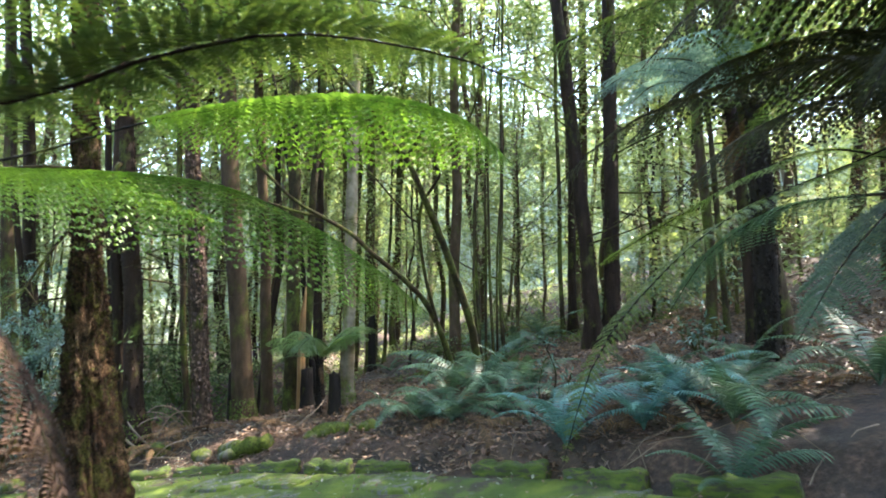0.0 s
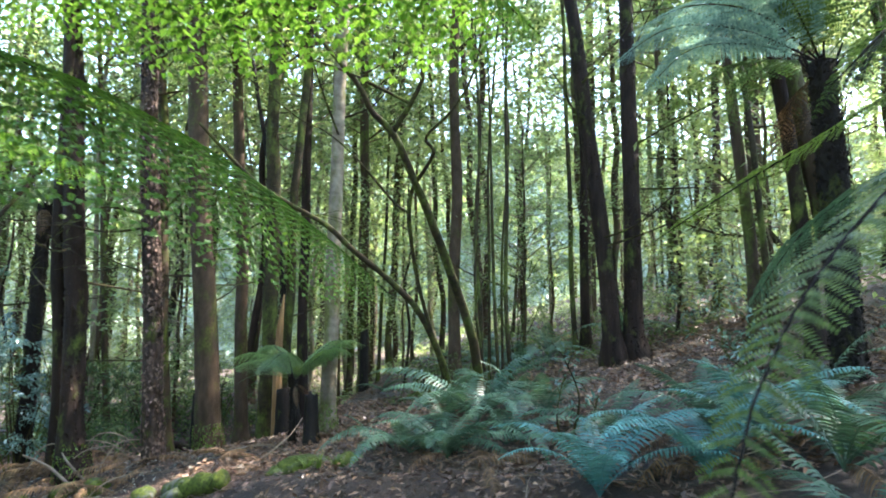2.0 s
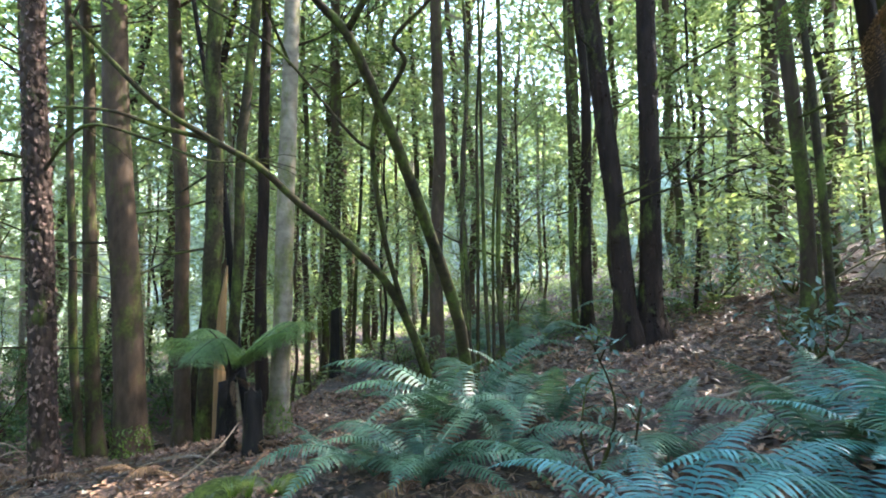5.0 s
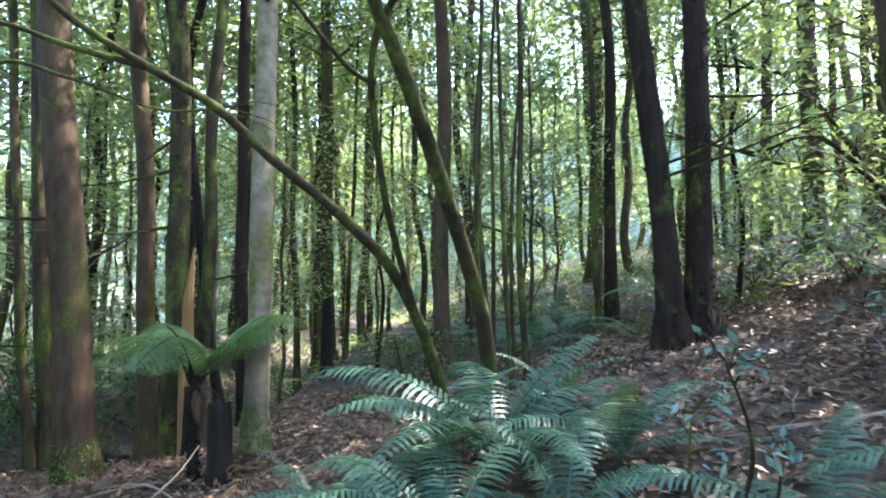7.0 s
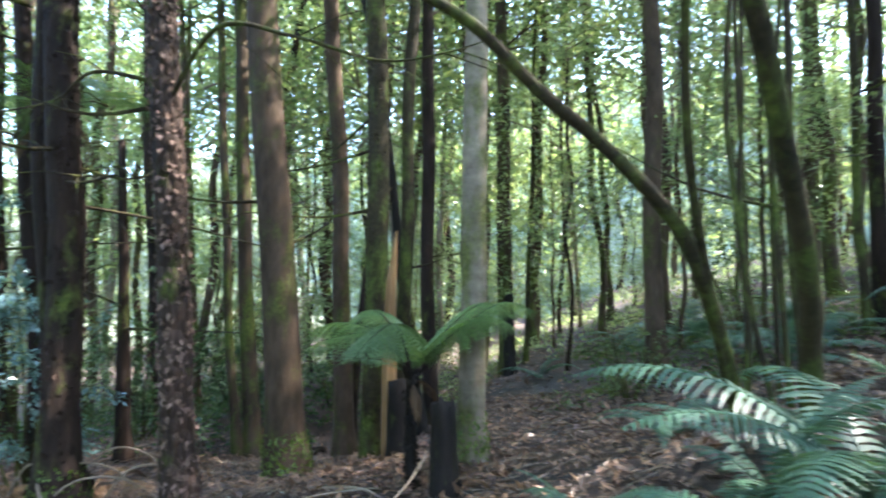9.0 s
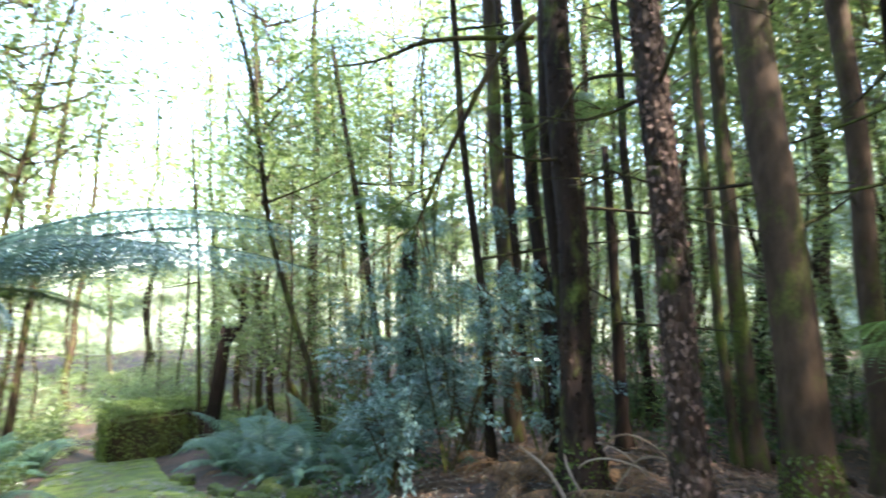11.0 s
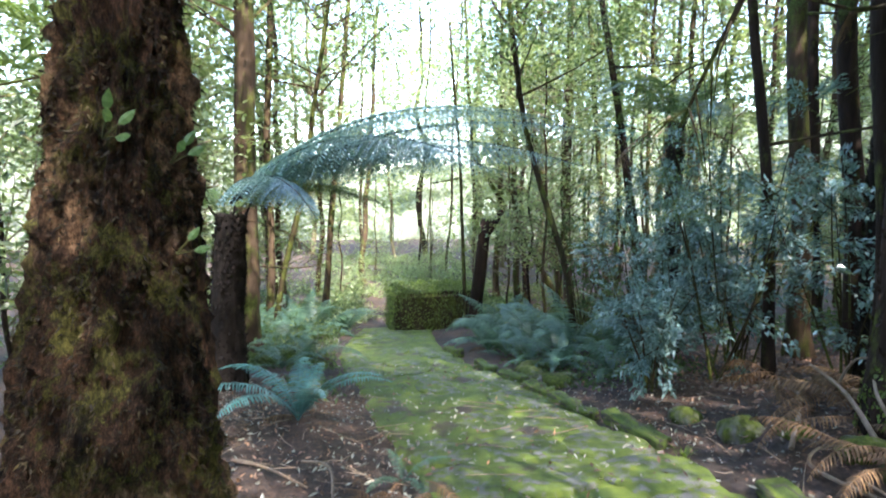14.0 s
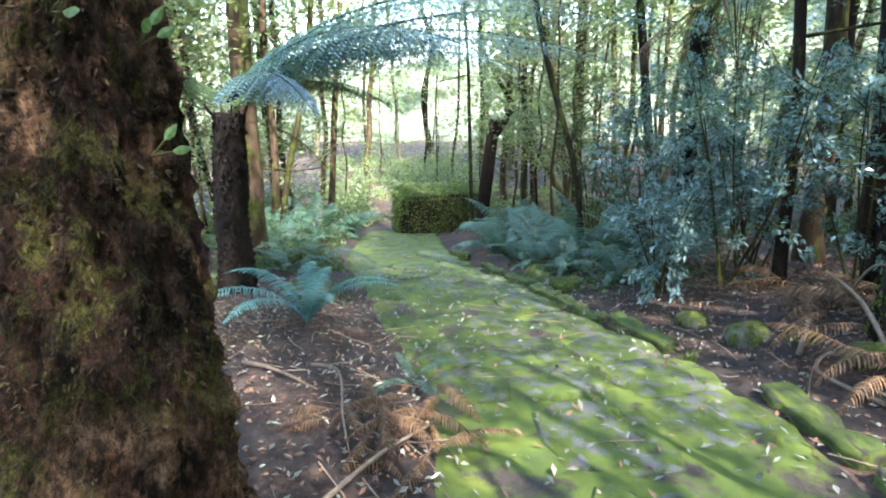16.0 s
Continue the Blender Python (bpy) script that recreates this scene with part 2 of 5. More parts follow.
class Shape:
    """Collects vertices and faces of one mesh."""

    def __init__(self):
        self.v, self.f = [], []

    def tube(self, pts, radii, seg=8, rough=0.0, cap=True):
        pts = [Vector(p) for p in pts]
        base = len(self.v)
        side = Vector((1, 0, 0))
        for i, p in enumerate(pts):
            d = (pts[min(i + 1, len(pts) - 1)] - pts[max(i - 1, 0)]).normalized()
            side = side - d * side.dot(d)
            side = side.normalized() if side.length > 1e-4 else d.orthogonal().normalized()
            up = d.cross(side)
            for k in range(seg):
                a = 2 * math.pi * k / seg
                r = radii[i]
                if rough:
                    q = p + (side * math.cos(a) + up * math.sin(a)) * r
                    r *= 1 + rough * noise.noise(Vector((q.x, q.y, q.z * 0.5)) * (0.9 / max(r, 0.02)) ** 0.8)
                self.v.append(p + (side * math.cos(a) + up * math.sin(a)) * r)
        for i in range(len(pts) - 1):
            for k in range(seg):
                a, b = base + i * seg + k, base + i * seg + (k + 1) % seg
                self.f.append((a, b, b + seg, a + seg))
        if cap:
            self.f.append(tuple(base + k for k in range(seg))[::-1])
            self.f.append(tuple(base + (len(pts) - 1) * seg + k for k in range(seg)))
        return self

    def leaf(self, p, along, face, length, width):
        """One folded leaf from p."""
        along, face = along.normalized(), face
        side = along.cross(face)
        side = side.normalized() if side.length > 1e-4 else along.orthogonal().normalized()
        up = side.cross(along)
        b = len(self.v)
        self.v += [p, p + along * length * 0.45 + side * width * 0.5 + up * width * 0.12, p + along * length - up * width * 0.15,
                   p + along * length * 0.45 - side * width * 0.5 + up * width * 0.12]
        self.f += [(b, b + 1, b + 2, b + 3)]
        return self

    def mesh(self, name, material, smooth=False):
        return mesh_of(name, self.v, self.f, material, smooth)


def smooth_line(pts, n):
    """A curve through the points, n steps to each stretch."""
    pts = [Vector(p) for p in pts]
    out = []
    for i in range(len(pts) - 1):
        a, b, c, d = pts[max(i - 1, 0)], pts[i], pts[i + 1], pts[min(i + 2, len(pts) - 1)]
        for k in range(n):
            t = k / n
            out.append(0.5 * (2 * b + (c - a) * t + (2 * a - 5 * b + 4 * c - d) * t * t + (3 * b - a - 3 * c + d) * t ** 3))
    return out + [pts[-1]]


def any_way(rng, flat=1.0):
    v = Vector((rng.gauss(0, 1), rng.gauss(0, 1), rng.gauss(0, 1) * flat))
    return v.normalized()


# ---- land ----
KERB = [(4.0, 2.0), (2.4, 3.3), (1.6, 4.1), (1.0, 4.95), (0.37, 5.5), (-0.5, 6.1), (-1.06, 6.37), (-2.13, 6.93), (-3.17, 7.3), (-4.07, 7.47),
        (-5.1, 7.45), (-5.8, 7.33), (-7.0, 7.1), (-8.6, 6.92), (-9.5, 6.7), (-12.0, 6.4), (-15.6, 6.5), (-22.0, 7.0)]


def kerb_y(x):
    """The line of the kerb, north of which the bank rises."""
    pts = KERB[::-1]
    if x <= pts[0][0]:
        return pts[0][1]
    for (xa, ya), (xb, yb) in zip(pts, pts[1:]):
        if x <= xb:
            return ya + (yb - ya) * (x - xa) / (xb - xa)
    return pts[-1][1] - (x - pts[-1][0]) * 1.2


def ramp(v, a, b):
    t = min(1.0, max(0.0, (v - a) / (b - a)))
    return t * t * (3 - 2 * t)


def ground_z(x, y):
    """The lie of the land: down to the west, up to the east, with a bank north of the path."""
    z = -0.05 + 0.14 * (max(min(x, 13.0), -5.0) + 1.2) + 0.17 * (max(min(x, -5.0), -20) + 5.0)
    if x < -20:
        z += 0.03 * max(x + 20, -40)
    z += 0.09 * max(0.0, min(x, 13)) - 0.04 * max(0.0, min(x - 13, 60))
    z += 0.3 * math.exp(-((x - 0.3) ** 2 + (y - 8.7) ** 2) / 1.1)
    ky = kerb_y(x)
    west = 1 - ramp(x, -3.6, -1.8)
    z += (0.2 + 0.12 * west * ramp(x, -8, -5)) * ramp(y, ky + 0.02, ky + 0.6 + 0.9 * west)
    z += 0.03 * max(0.0, min(y - 9, 30)) * ramp(x, -1, 2) - 0.17 * max(0.0, min(y - 9, 6)) * west * ramp(x, -7, -5)
    z += 0.25 * (1 - ramp(y, 0.0, 3.5)) * ramp(x, -3, -1)
    z += 0.12 * ramp(ky - 2.35 - y, 0.0, 0.5) * ramp(-x, 2.0, 3.5)
    return z


def terrain():
    """One sheet: fine near the walk, coarse to the horizon."""
    def axis(lo, hi, a, b, step):
        out, v = [], a
        while v < b:
            out.append(v)
            v += step
        out.append(b)
        v, s = b, step
        while v < hi:
            s *= 1.35
            v = min(hi, v + s)
            out.append(v)
        v, s = a, step
        while v > lo:
            s *= 1.35
            v = max(lo, v - s)
            out.insert(0, v)
        return out
    xs, ys = axis(-400, 300, -13, 6, 0.11), axis(-300, 400, 2.6, 13, 0.11)
    verts = []
    for x in xs:
        for y in ys:
            z = ground_z(x, y)
            ky = kerb_y(x)
            on_path = ramp(y, ky - 2.3, ky - 2.1) * (1 - ramp(y, ky - 0.1, ky + 0.1))
            if -14 < x < 9 and -3 < y < 20:
                z += (1 - on_path) * (0.045 * noise.noise(Vector((x * 1.1, y * 1.1, 0))) + 0.02 * noise.noise(Vector((x * 4, y * 4, 3))))
            z -= 0.03 * on_path
            verts.append((x, y, z))
    n = len(ys)
    faces = [(i * n + j, (i + 1) * n + j, (i + 1) * n + j + 1, i * n + j + 1) for i in range(len(xs) - 1) for j in range(n - 1)]
    ob = new("ground", mesh_of("ground", verts, faces, M_SOIL, True))
    return tagged(ob, "brown forest floor of soil and leaf litter", "ground", kind="structure")


GROUND = terrain()


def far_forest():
    """The wooded distance that closes the place all round, haze painted into its colour."""
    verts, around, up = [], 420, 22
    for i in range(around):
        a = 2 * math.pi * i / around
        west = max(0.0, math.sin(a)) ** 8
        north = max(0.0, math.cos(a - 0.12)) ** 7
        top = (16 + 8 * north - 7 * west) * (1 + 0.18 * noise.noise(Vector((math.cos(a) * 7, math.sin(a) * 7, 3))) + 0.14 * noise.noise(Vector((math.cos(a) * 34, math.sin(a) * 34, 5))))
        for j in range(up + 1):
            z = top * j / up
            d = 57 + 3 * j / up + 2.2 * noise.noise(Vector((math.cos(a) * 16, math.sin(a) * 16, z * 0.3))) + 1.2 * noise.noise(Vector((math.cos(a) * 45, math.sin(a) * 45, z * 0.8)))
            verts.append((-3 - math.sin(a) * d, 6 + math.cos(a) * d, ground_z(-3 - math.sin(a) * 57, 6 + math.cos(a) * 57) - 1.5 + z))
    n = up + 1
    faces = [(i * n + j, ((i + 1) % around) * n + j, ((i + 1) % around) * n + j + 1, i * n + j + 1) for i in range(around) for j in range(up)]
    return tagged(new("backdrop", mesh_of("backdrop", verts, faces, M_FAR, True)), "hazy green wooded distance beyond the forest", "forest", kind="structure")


far_forest()


def path_bed():
    verts, rows, across = [], 230, 26
    for i in range(rows + 1):
        x = 2.6 - 20.6 * i / rows
        for j in range(across + 1):
            y = kerb_y(x) - 2.2 + 2.12 * j / across + 0.09 * noise.noise(Vector((x * 2.1, j * 0.3, 5))) * (1 - abs(j / across * 2 - 1) ** 0.5 + 0.8)
            z = ground_z(x, y) + 0.012 + 0.03 * noise.noise(Vector((x * 2.2, y * 2.2, 1))) + 0.016 * noise.noise(Vector((x * 7, y * 7, 2)))
            if j in (0, across):
                z -= 0.09
            verts.append((x, y, z))
    n = across + 1
    faces = [(i * n + j, i * n + j + 1, (i + 1) * n + j + 1, (i + 1) * n + j) for i in range(rows) for j in range(across)]
    ob = new("pavement", mesh_of("pavement", verts, faces, M_PATH, True))
    return tagged(ob, "old stone path overgrown with bright green moss", "path", kind="structure")


PAVEMENT = path_bed()


# ---- trees ----
def trunk_mesh(r, h, lx, ly, material, seg=14, flare=1.6, rough=0.12, bend=0.12, seed=0, taper=0.5):
    """A leaning, slightly crooked, tapered trunk with a flared foot."""
    n = max(10, int(h * 1.6))
    pts, radii = [], []
    for i in range(n + 1):
        t = (i / n) ** 1.25
        z = -0.25 + (h + 0.25) * t
        pts.append((lx * z + bend * noise.noise(Vector((seed * 7.3, z * 0.35, 1))), ly * z + bend * noise.noise(Vector((seed * 5.1, z * 0.35, 9))), z))
        radii.append(0.9 * r * (1 - taper * max(z, 0) / h) * (1 + (flare - 1) * math.exp(-max(z, 0) / (1.6 * r))))
    return Shape().tube(pts, radii, seg, rough).mesh("trunk", material, True)


def crown_meshes(seed, clumps, per, size, spread, height, material, twig=M_SMOOTH, flat=0.45):
    rng = random.Random(seed)
    leaves, limbs = Shape(), Shape()
    for _ in range(clumps):
        a, u = rng.uniform(0, 2 * math.pi), rng.random()
        z = height * u
        rad = spread * (0.25 + 0.75 * rng.random() ** 0.6) * (1 - 0.55 * abs(u * 2 - 0.7) / 1.3)
        c = Vector((rad * math.cos(a), rad * math.sin(a), z))
        root = Vector((0, 0, max(-0.8, z - rad * rng.uniform(0.3, 0.9))))
        mid = root.lerp(c, 0.5) + any_way(rng) * 0.15 * rad
        limbs.tube(smooth_line([root, mid, c], 2), [0.011 * spread * (1 - 0.8 * k / 4) for k in range(5)], 3, cap=False)
        for _ in range(per):
            p = c + Vector((rng.gauss(0, 0.34), rng.gauss(0, 0.34), rng.gauss(0, 0.2))) * (spread / 2)
            leaves.leaf(p, any_way(rng, flat), any_way(rng, 1) + Vector((0, 0, 1.4)), size * rng.uniform(0.7, 1.4), size * rng.uniform(0.35, 0.6))
    return leaves.mesh("crown", material), limbs.mesh("limb", twig)


CROWNS = [crown_meshes(11, 36, 128, 0.13, 2.6, 8.5, M_CROWN), crown_meshes(12, 36, 128, 0.125, 2.4, 9.5, M_CROWN2),
          crown_meshes(13, 34, 128, 0.135, 2.9, 7.5, M_CROWN), crown_meshes(14, 34, 128, 0.125, 2.3, 10.0, M_CROWN)]
# far crowns: leaves and limbs in paler colours that stand in for haze
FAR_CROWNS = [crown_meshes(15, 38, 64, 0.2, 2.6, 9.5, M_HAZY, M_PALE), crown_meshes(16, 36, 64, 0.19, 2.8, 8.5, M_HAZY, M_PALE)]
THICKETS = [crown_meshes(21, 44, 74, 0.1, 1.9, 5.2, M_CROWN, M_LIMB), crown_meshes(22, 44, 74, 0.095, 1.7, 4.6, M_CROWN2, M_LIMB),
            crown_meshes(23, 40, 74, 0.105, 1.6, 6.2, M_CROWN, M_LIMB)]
# far thickets, haze in their colours as well
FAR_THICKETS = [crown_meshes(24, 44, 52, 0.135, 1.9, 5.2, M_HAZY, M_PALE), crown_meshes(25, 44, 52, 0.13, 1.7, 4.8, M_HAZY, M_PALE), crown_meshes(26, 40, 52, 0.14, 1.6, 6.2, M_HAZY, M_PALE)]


def flakes(me, n, size, material, low, high, seed, lift=0.6, name="bark_flake"):
    """Loose bark or moss standing off a trunk."""
    rng = random.Random(seed)
    s = Shape()
    polys = [p for p in me.polygons if low < p.center.z < high and abs(p.normal.z) < 0.8]
    if not polys:
        return s.mesh(name, material)
    areas = [p.area for p in polys]
    for p in rng.choices(polys, areas, k=n):
        vs = [me.vertices[i].co for i in p.vertices]
        a, b = rng.random(), rng.random()
        q = vs[0].lerp(vs[1], a).lerp(vs[3].lerp(vs[2], a), b)
        s.leaf(q - p.normal * size * 0.1, p.normal * lift * rng.uniform(0.5, 1) + Vector((rng.gauss(0, .35), rng.gauss(0, .35), rng.choice((-1, 0.8)))), p.normal + any_way(rng) * 0.3, size * rng.uniform(0.6, 1.4), size * rng.uniform(0.4, 0.9))
    return s.mesh(name, material)


def tree(x, y, r, lx, ly, material, label, h=16.0, crown=0, start=7.0, flare=1.6, rough=0.12, seg=14, group="", stubs=0, bend=0.12, seed=None, flake=0, foot=0, flake_mat=None):
    """A standing tree: trunk, limbs and a crown of leaves."""
    seed = seed if seed is not None else int(abs(x * 131 + y * 37))
    rng = random.Random(seed)
    if crown is None and not group:
        stubs = max(stubs, 2)
    root = thing("tree", (x, y, ground_z(x, y)), label, "tree", group)
    body = part("trunk", trunk_mesh(r, h, lx, ly, material, seg, flare, rough, bend, seed), root)
    if flake:
        part("bark_flake", flakes(body.data, flake, 0.06, flake_mat or material, -0.1, 6.0, seed), root, "loose scaly bark")["kind"] = "stuff"
    if foot:
        part("moss", flakes(body.data, foot * 2, 0.04, M_BLADE, -0.15, 0.45, seed, 0.9, "moss"), root, "bright green moss at the foot")["kind"] = "stuff"
    for _ in range(stubs):
        z, a = rng.uniform(min(1.6, h * 0.5), min(6.5, h * 0.9)), rng.uniform(0, 2 * math.pi)
        out, n = Vector((math.cos(a), math.sin(a), rng.uniform(-0.15, 0.5))), rng.uniform(0.6, 2.3)
        p = Vector((lx * z, ly * z, z))
        s = Shape().tube(smooth_line([p, p + out * n * 0.5 + Vector((0, 0, -0.06)), p + out * n + any_way(rng) * 0.2], 3), [0.022 - 0.0026 * k for k in range(7)], 5)
        for _ in range(6):
            q = p + out * n * rng.uniform(0.35, 0.95)
            e = (out + any_way(rng) * 1.1).normalized() * rng.uniform(0.2, 0.6)
            s.tube([q, q + e * 0.5 + Vector((0, 0, 0.03)), q + e], [0.008, 0.005, 0.002], 4)
        part("dead_branch", s.mesh("dead_branch", M_LIMB), root)
    if crown is not None:
        leaves, limbs = CROWNS[crown % 4]
        at = pose(lx * start, ly * start, start, 0, 0, rng.uniform(0, 360)) @ Matrix.Scale(rng.uniform(0.9, 1.1), 4)
        part("limb", limbs, root, m=at)["kind"] = "stuff"
        part("crown", leaves, root, m=at)
    return root


# trees round the walk: x, y, radius, lean, bark, label
tree(-3.62, 10.2, 0.21, -0.085, 0.0, M_SMOOTH, "straight smooth brown trunk with a mossy green foot", 18, 0, 7, 1.35, 0.06, 20, seed=3, bend=0.06, foot=700, stubs=3)
tree(-5.6, 12.65, 0.14, -0.066, 0.0, M_BARK, "slim reddish-brown forest tree in leaf litter", 16, 1, 7.5)
tree(-3.74, 11.96, 0.14, -0.05, 0.0, M_SMOOTH, "slim mossy forest tree with a straight trunk", 17, 2, 8)
tree(-3.02, 10.94, 0.15, -0.001, 0.0, M_LIMB, "mossy tree with a gnarled rough trunk", 15, 3, 7, 1.5, 0.3, 18, stubs=3, flake=600)
tree(-2.85, 11.25, 0.1, 0.035, 0.0, M_LIMB, "mossy thinner stem leaning beside a gnarled tree", 14, 1, 8, 1.3, 0.25)
tree(-2.55, 11.5, 0.075, -0.16, 0.0, M_CHAR, "charred black leaning trunk", 7, None)
tree(-3.09, 13.8, 0.14, -0.019, 0.0, M_DARK, "dark straight forest tree", 17, 1, 7)
tree(-1.74, 9.98, 0.135, 0.02, 0.0, M_PALE, "pale smooth-barked tree with mossy foot", 17, 0, 7.5, 1.4, 0.1, 20, seed=5, bend=0.07, foot=300, stubs=2)
tree(-2.24, 17.3, 0.19, -0.016, 0.0, M_BARK, "tall brown forest tree", 18, 2, 8)
tree(-3.18, 18.3, 0.1, -0.026, 0.0, M_BARK, "slim brown tree far in the forest", 16, 3, 8)
tree(-1.85, 17.3, 0.06, 0.035, 0.0, M_LIMB, "thin mossy sapling under taller trees", 11, 3, 7)
tree(0.26, 13.2, 0.15, 0.01, 0.0, M_SMOOTH, "straight mossy forest tree", 17, 0, 8)
tree(3.15, 13.5, 0.12, 0.0, 0.0, M_DARK, "dark straight tree on the slope", 13, None)
tree(2.84, 13.2, 0.065, -0.012, 0.0, M_LIMB, "thin mossy tree beside a thicker one", 12, None)
tree(2.9, 10.6, 0.165, -0.09, 0.0, M_DARK, "dark leaning trunk of a twin-stemmed tree", 14, None, 6.5, 2.0, 0.18, 18, stubs=6, flake=700)
tree(3.28, 10.7, 0.17, 0.013, 0.0, M_DARK, "dark upright trunk of a twin-stemmed tree", 17, 3, 7, 2.2, 0.18, 18, stubs=6, flake=700)
tree(8.6, 19.8, 0.1, 0.0, 0.0, M_BARK, "slim far tree on the slope", 15, 0, 6)
tree(8.3, 15.8, 0.24, 0.02, 0.0, M_BARK, "thick brown tree on the slope", 17, 2, 6.5, stubs=4)
BENT = tree(7.3, 12.4, 0.08, -0.12, 0.0, M_LIMB, "thin crooked mossy tree on the slope", 11, 1, 5, stubs=5, bend=0.4)
tree(4.41, 9.14, 0.1, -0.02, 0.0, M_BARK, "slim tree among leaf litter on the slope", 11, None, stubs=5)
tree(4.62, 8.95, 0.055, -0.053, 0.0, M_LIMB, "thin mossy stem on the slope", 11, 3, 6.5, stubs=2)
tree(4.4, 7.75, 0.105, -0.05, 0.0, M_DARK, "thick dark tree standing on the slope", 14, None, 7, 1.8, 0.16, 18, stubs=3)
tree(4.75, 7.7, 0.14, -0.09, 0.02, M_BARK, "brown tree close behind a thicker trunk", 16, 1, 7.5, stubs=3)
tree(6.9, 15.15, 0.13, 0.037, 0.0, M_BARK, "brown tree higher on the slope", 16, 0, 7, stubs=3)
tree(5.34, 21.7, 0.24, 0.03, 0.0, M_BARK, "thick brown tree far up the slope", 18, 2, 8)
tree(-7.78, 13.5, 0.11, -0.1, 0.0, M_DARK, "slim dark tree on the lower slope", 16, 3, 8)
tree(-7.77, 14.5, 0.085, -0.098, 0.0, M_BARK, "slim brown tree on the lower slope", 15, 0, 8)
C_TREE = tree(-4.79, 8.72, 0.165, -0.115, 0.05, M_DARK, "dark rough tree with torn bark at its foot", 17, 1, 7.5, 1.7, 0.2, 20, stubs=3, flake=1200, foot=300)
tree(-5.25, 9.0, 0.11, -0.03, -0.03, M_DARK, "dark second stem beside a rough trunk", 13, None, 8, 1.5, 0.2)
tree(-6.56, 11.3, 0.11, -0.045, -0.03, M_DARK, "dead dark trunk broken off high up", 4.2, None, 7, 1.5, 0.2)
tree(-5.72, 12.5, 0.08, -0.049, -0.033, M_BARK, "slim reddish tree on the lower slope", 15, 2, 8)
B_TREE = tree(-3.8, 8.84, 0.145, -0.056, -0.038, M_SCALY, "scaly dark-brown trunk flecked with pale bark", 17, 0, 8, 1.25, 0.1, 22, stubs=2, flake=1500, flake_mat=M_TORNBARK)
tree(-6.87, 9.3, 0.07, -0.076, -0.05, M_DARK, "thin dark stem in undergrowth", 9, None)
tree(-8.56, 11.0, 0.16, 0.0, -0.075, M_BARK, "brown tree beside the shrubs", 14, None, stubs=3)
tree(-11.6, 13.8, 0.15, 0.0, -0.08, M_DARK, "dark tree standing behind shrubs", 17, 3, 7, stubs=2)
tree(-8.9, 12.2, 0.17, -0.01, -0.1, M_DARK, "dark leaning forest tree", 14, None)
tree(-18.7, 11.1, 0.17, 0.0, -0.02, M_BARK, "reddish-brown tree at the clearing", 15, 0, 7)
tree(-20.6, 11.5, 0.13, -0.017, -0.16, M_BARK, "leaning brown tree at the clearing", 14, 2, 7)
tree(-21.7, 11.9, 0.14, -0.05, -0.6, M_LIMB, "steeply leaning mossy trunk", 6, None, 7)
tree(-22.1, 13.9, 0.13, 0.0, -0.1, M_BARK, "slim tree by the clearing", 15, 0, 7)
tree(-13.2, 11.1, 0.12, -0.02, -0.18, M_DARK, "slim leaning dark tree", 9, None)
tree(-16.2, 7.4, 0.06, 0.0, -0.06, M_LIMB, "thin bare sapling beside a broken trunk", 8, None)
tree(-23.3, 9.7, 0.14, 0.0, 0.01, M_BARK, "slim tree behind the hedge", 14, 0, 7)
tree(-12.4, 9.0, 0.08, 0.0, -0.22, M_LIMB, "slim mossy tree leaning over the path", 9.5, 2, 5.6, bend=0.3)
tree(-14.2, 2.6, 0.08, 0.0, 0.2, M_LIMB, "slim mossy tree leaning over the path", 9.5, 0, 5.8, bend=0.3)
tree(-20.5, 3.1, 0.13, 0.0, 0.1, M_BARK, "slim tree with low spreading branches", 13, 2, 5.5, stubs=6)
tree(-15.4, 2.3, 0.11, 0.0, 0.03, M_BARK, "reddish straight tree near the path", 15, 1, 7)
tree(-11.3, 2.7, 0.22, 0.0, 0.03, M_BARK, "thick brown tree behind a tree fern", 17, 0, 6, stubs=3)
tree(1.18, 10.6, 0.045, -0.005, 0.0, M_LIMB, "thin mossy sapling under taller trees", 9, None)
for k, (sx, sy) in enumerate([(0.75, 10.1), (0.95, 10.35), (0.6, 10.5), (1.05, 10.9), (0.8, 11.2)]):
    tree(sx, sy, 0.028 + 0.006 * (k % 3), 0.02 * (k - 2), 0.01, M_LIMB, "thin bare mossy sapling in a clump", 6.5 + k * 0.4, None, flare=1.2, seg=8, group="clump of saplings", bend=0.25)


def stump(x, y, r, h, material, label, prong=False, lx=0.0, ly=0.0):
    """A snapped trunk with a jagged top."""
    rng = random.Random(int(abs(x * 91)))
    root = thing("tree_stump", (x, y, ground_z(x, y)), label, "stump")
    me = trunk_mesh(r, h, lx, ly, material, 16, 1.35, 0.16, 0.03, 4, 0.15)
    top = max(v.co.z for v in me.vertices)
    for v in me.vertices:
        if v.co.z > top - 1e-3:
            v.co.z += rng.uniform(-0.12, 0.1)
    part("trunk", me, root)
    if prong:
        p = Vector((lx * h * 0.8, ly * h * 0.8, h * 0.82))
        part("branch_stub", Shape().tube([p, p + Vector((0.05, 0.22, 0.3)), p + Vector((0.05, 0.5, 0.75))], [r * 0.55, r * 0.45, r * 0.35], 9, 0.1).mesh("branch_stub", material), root)


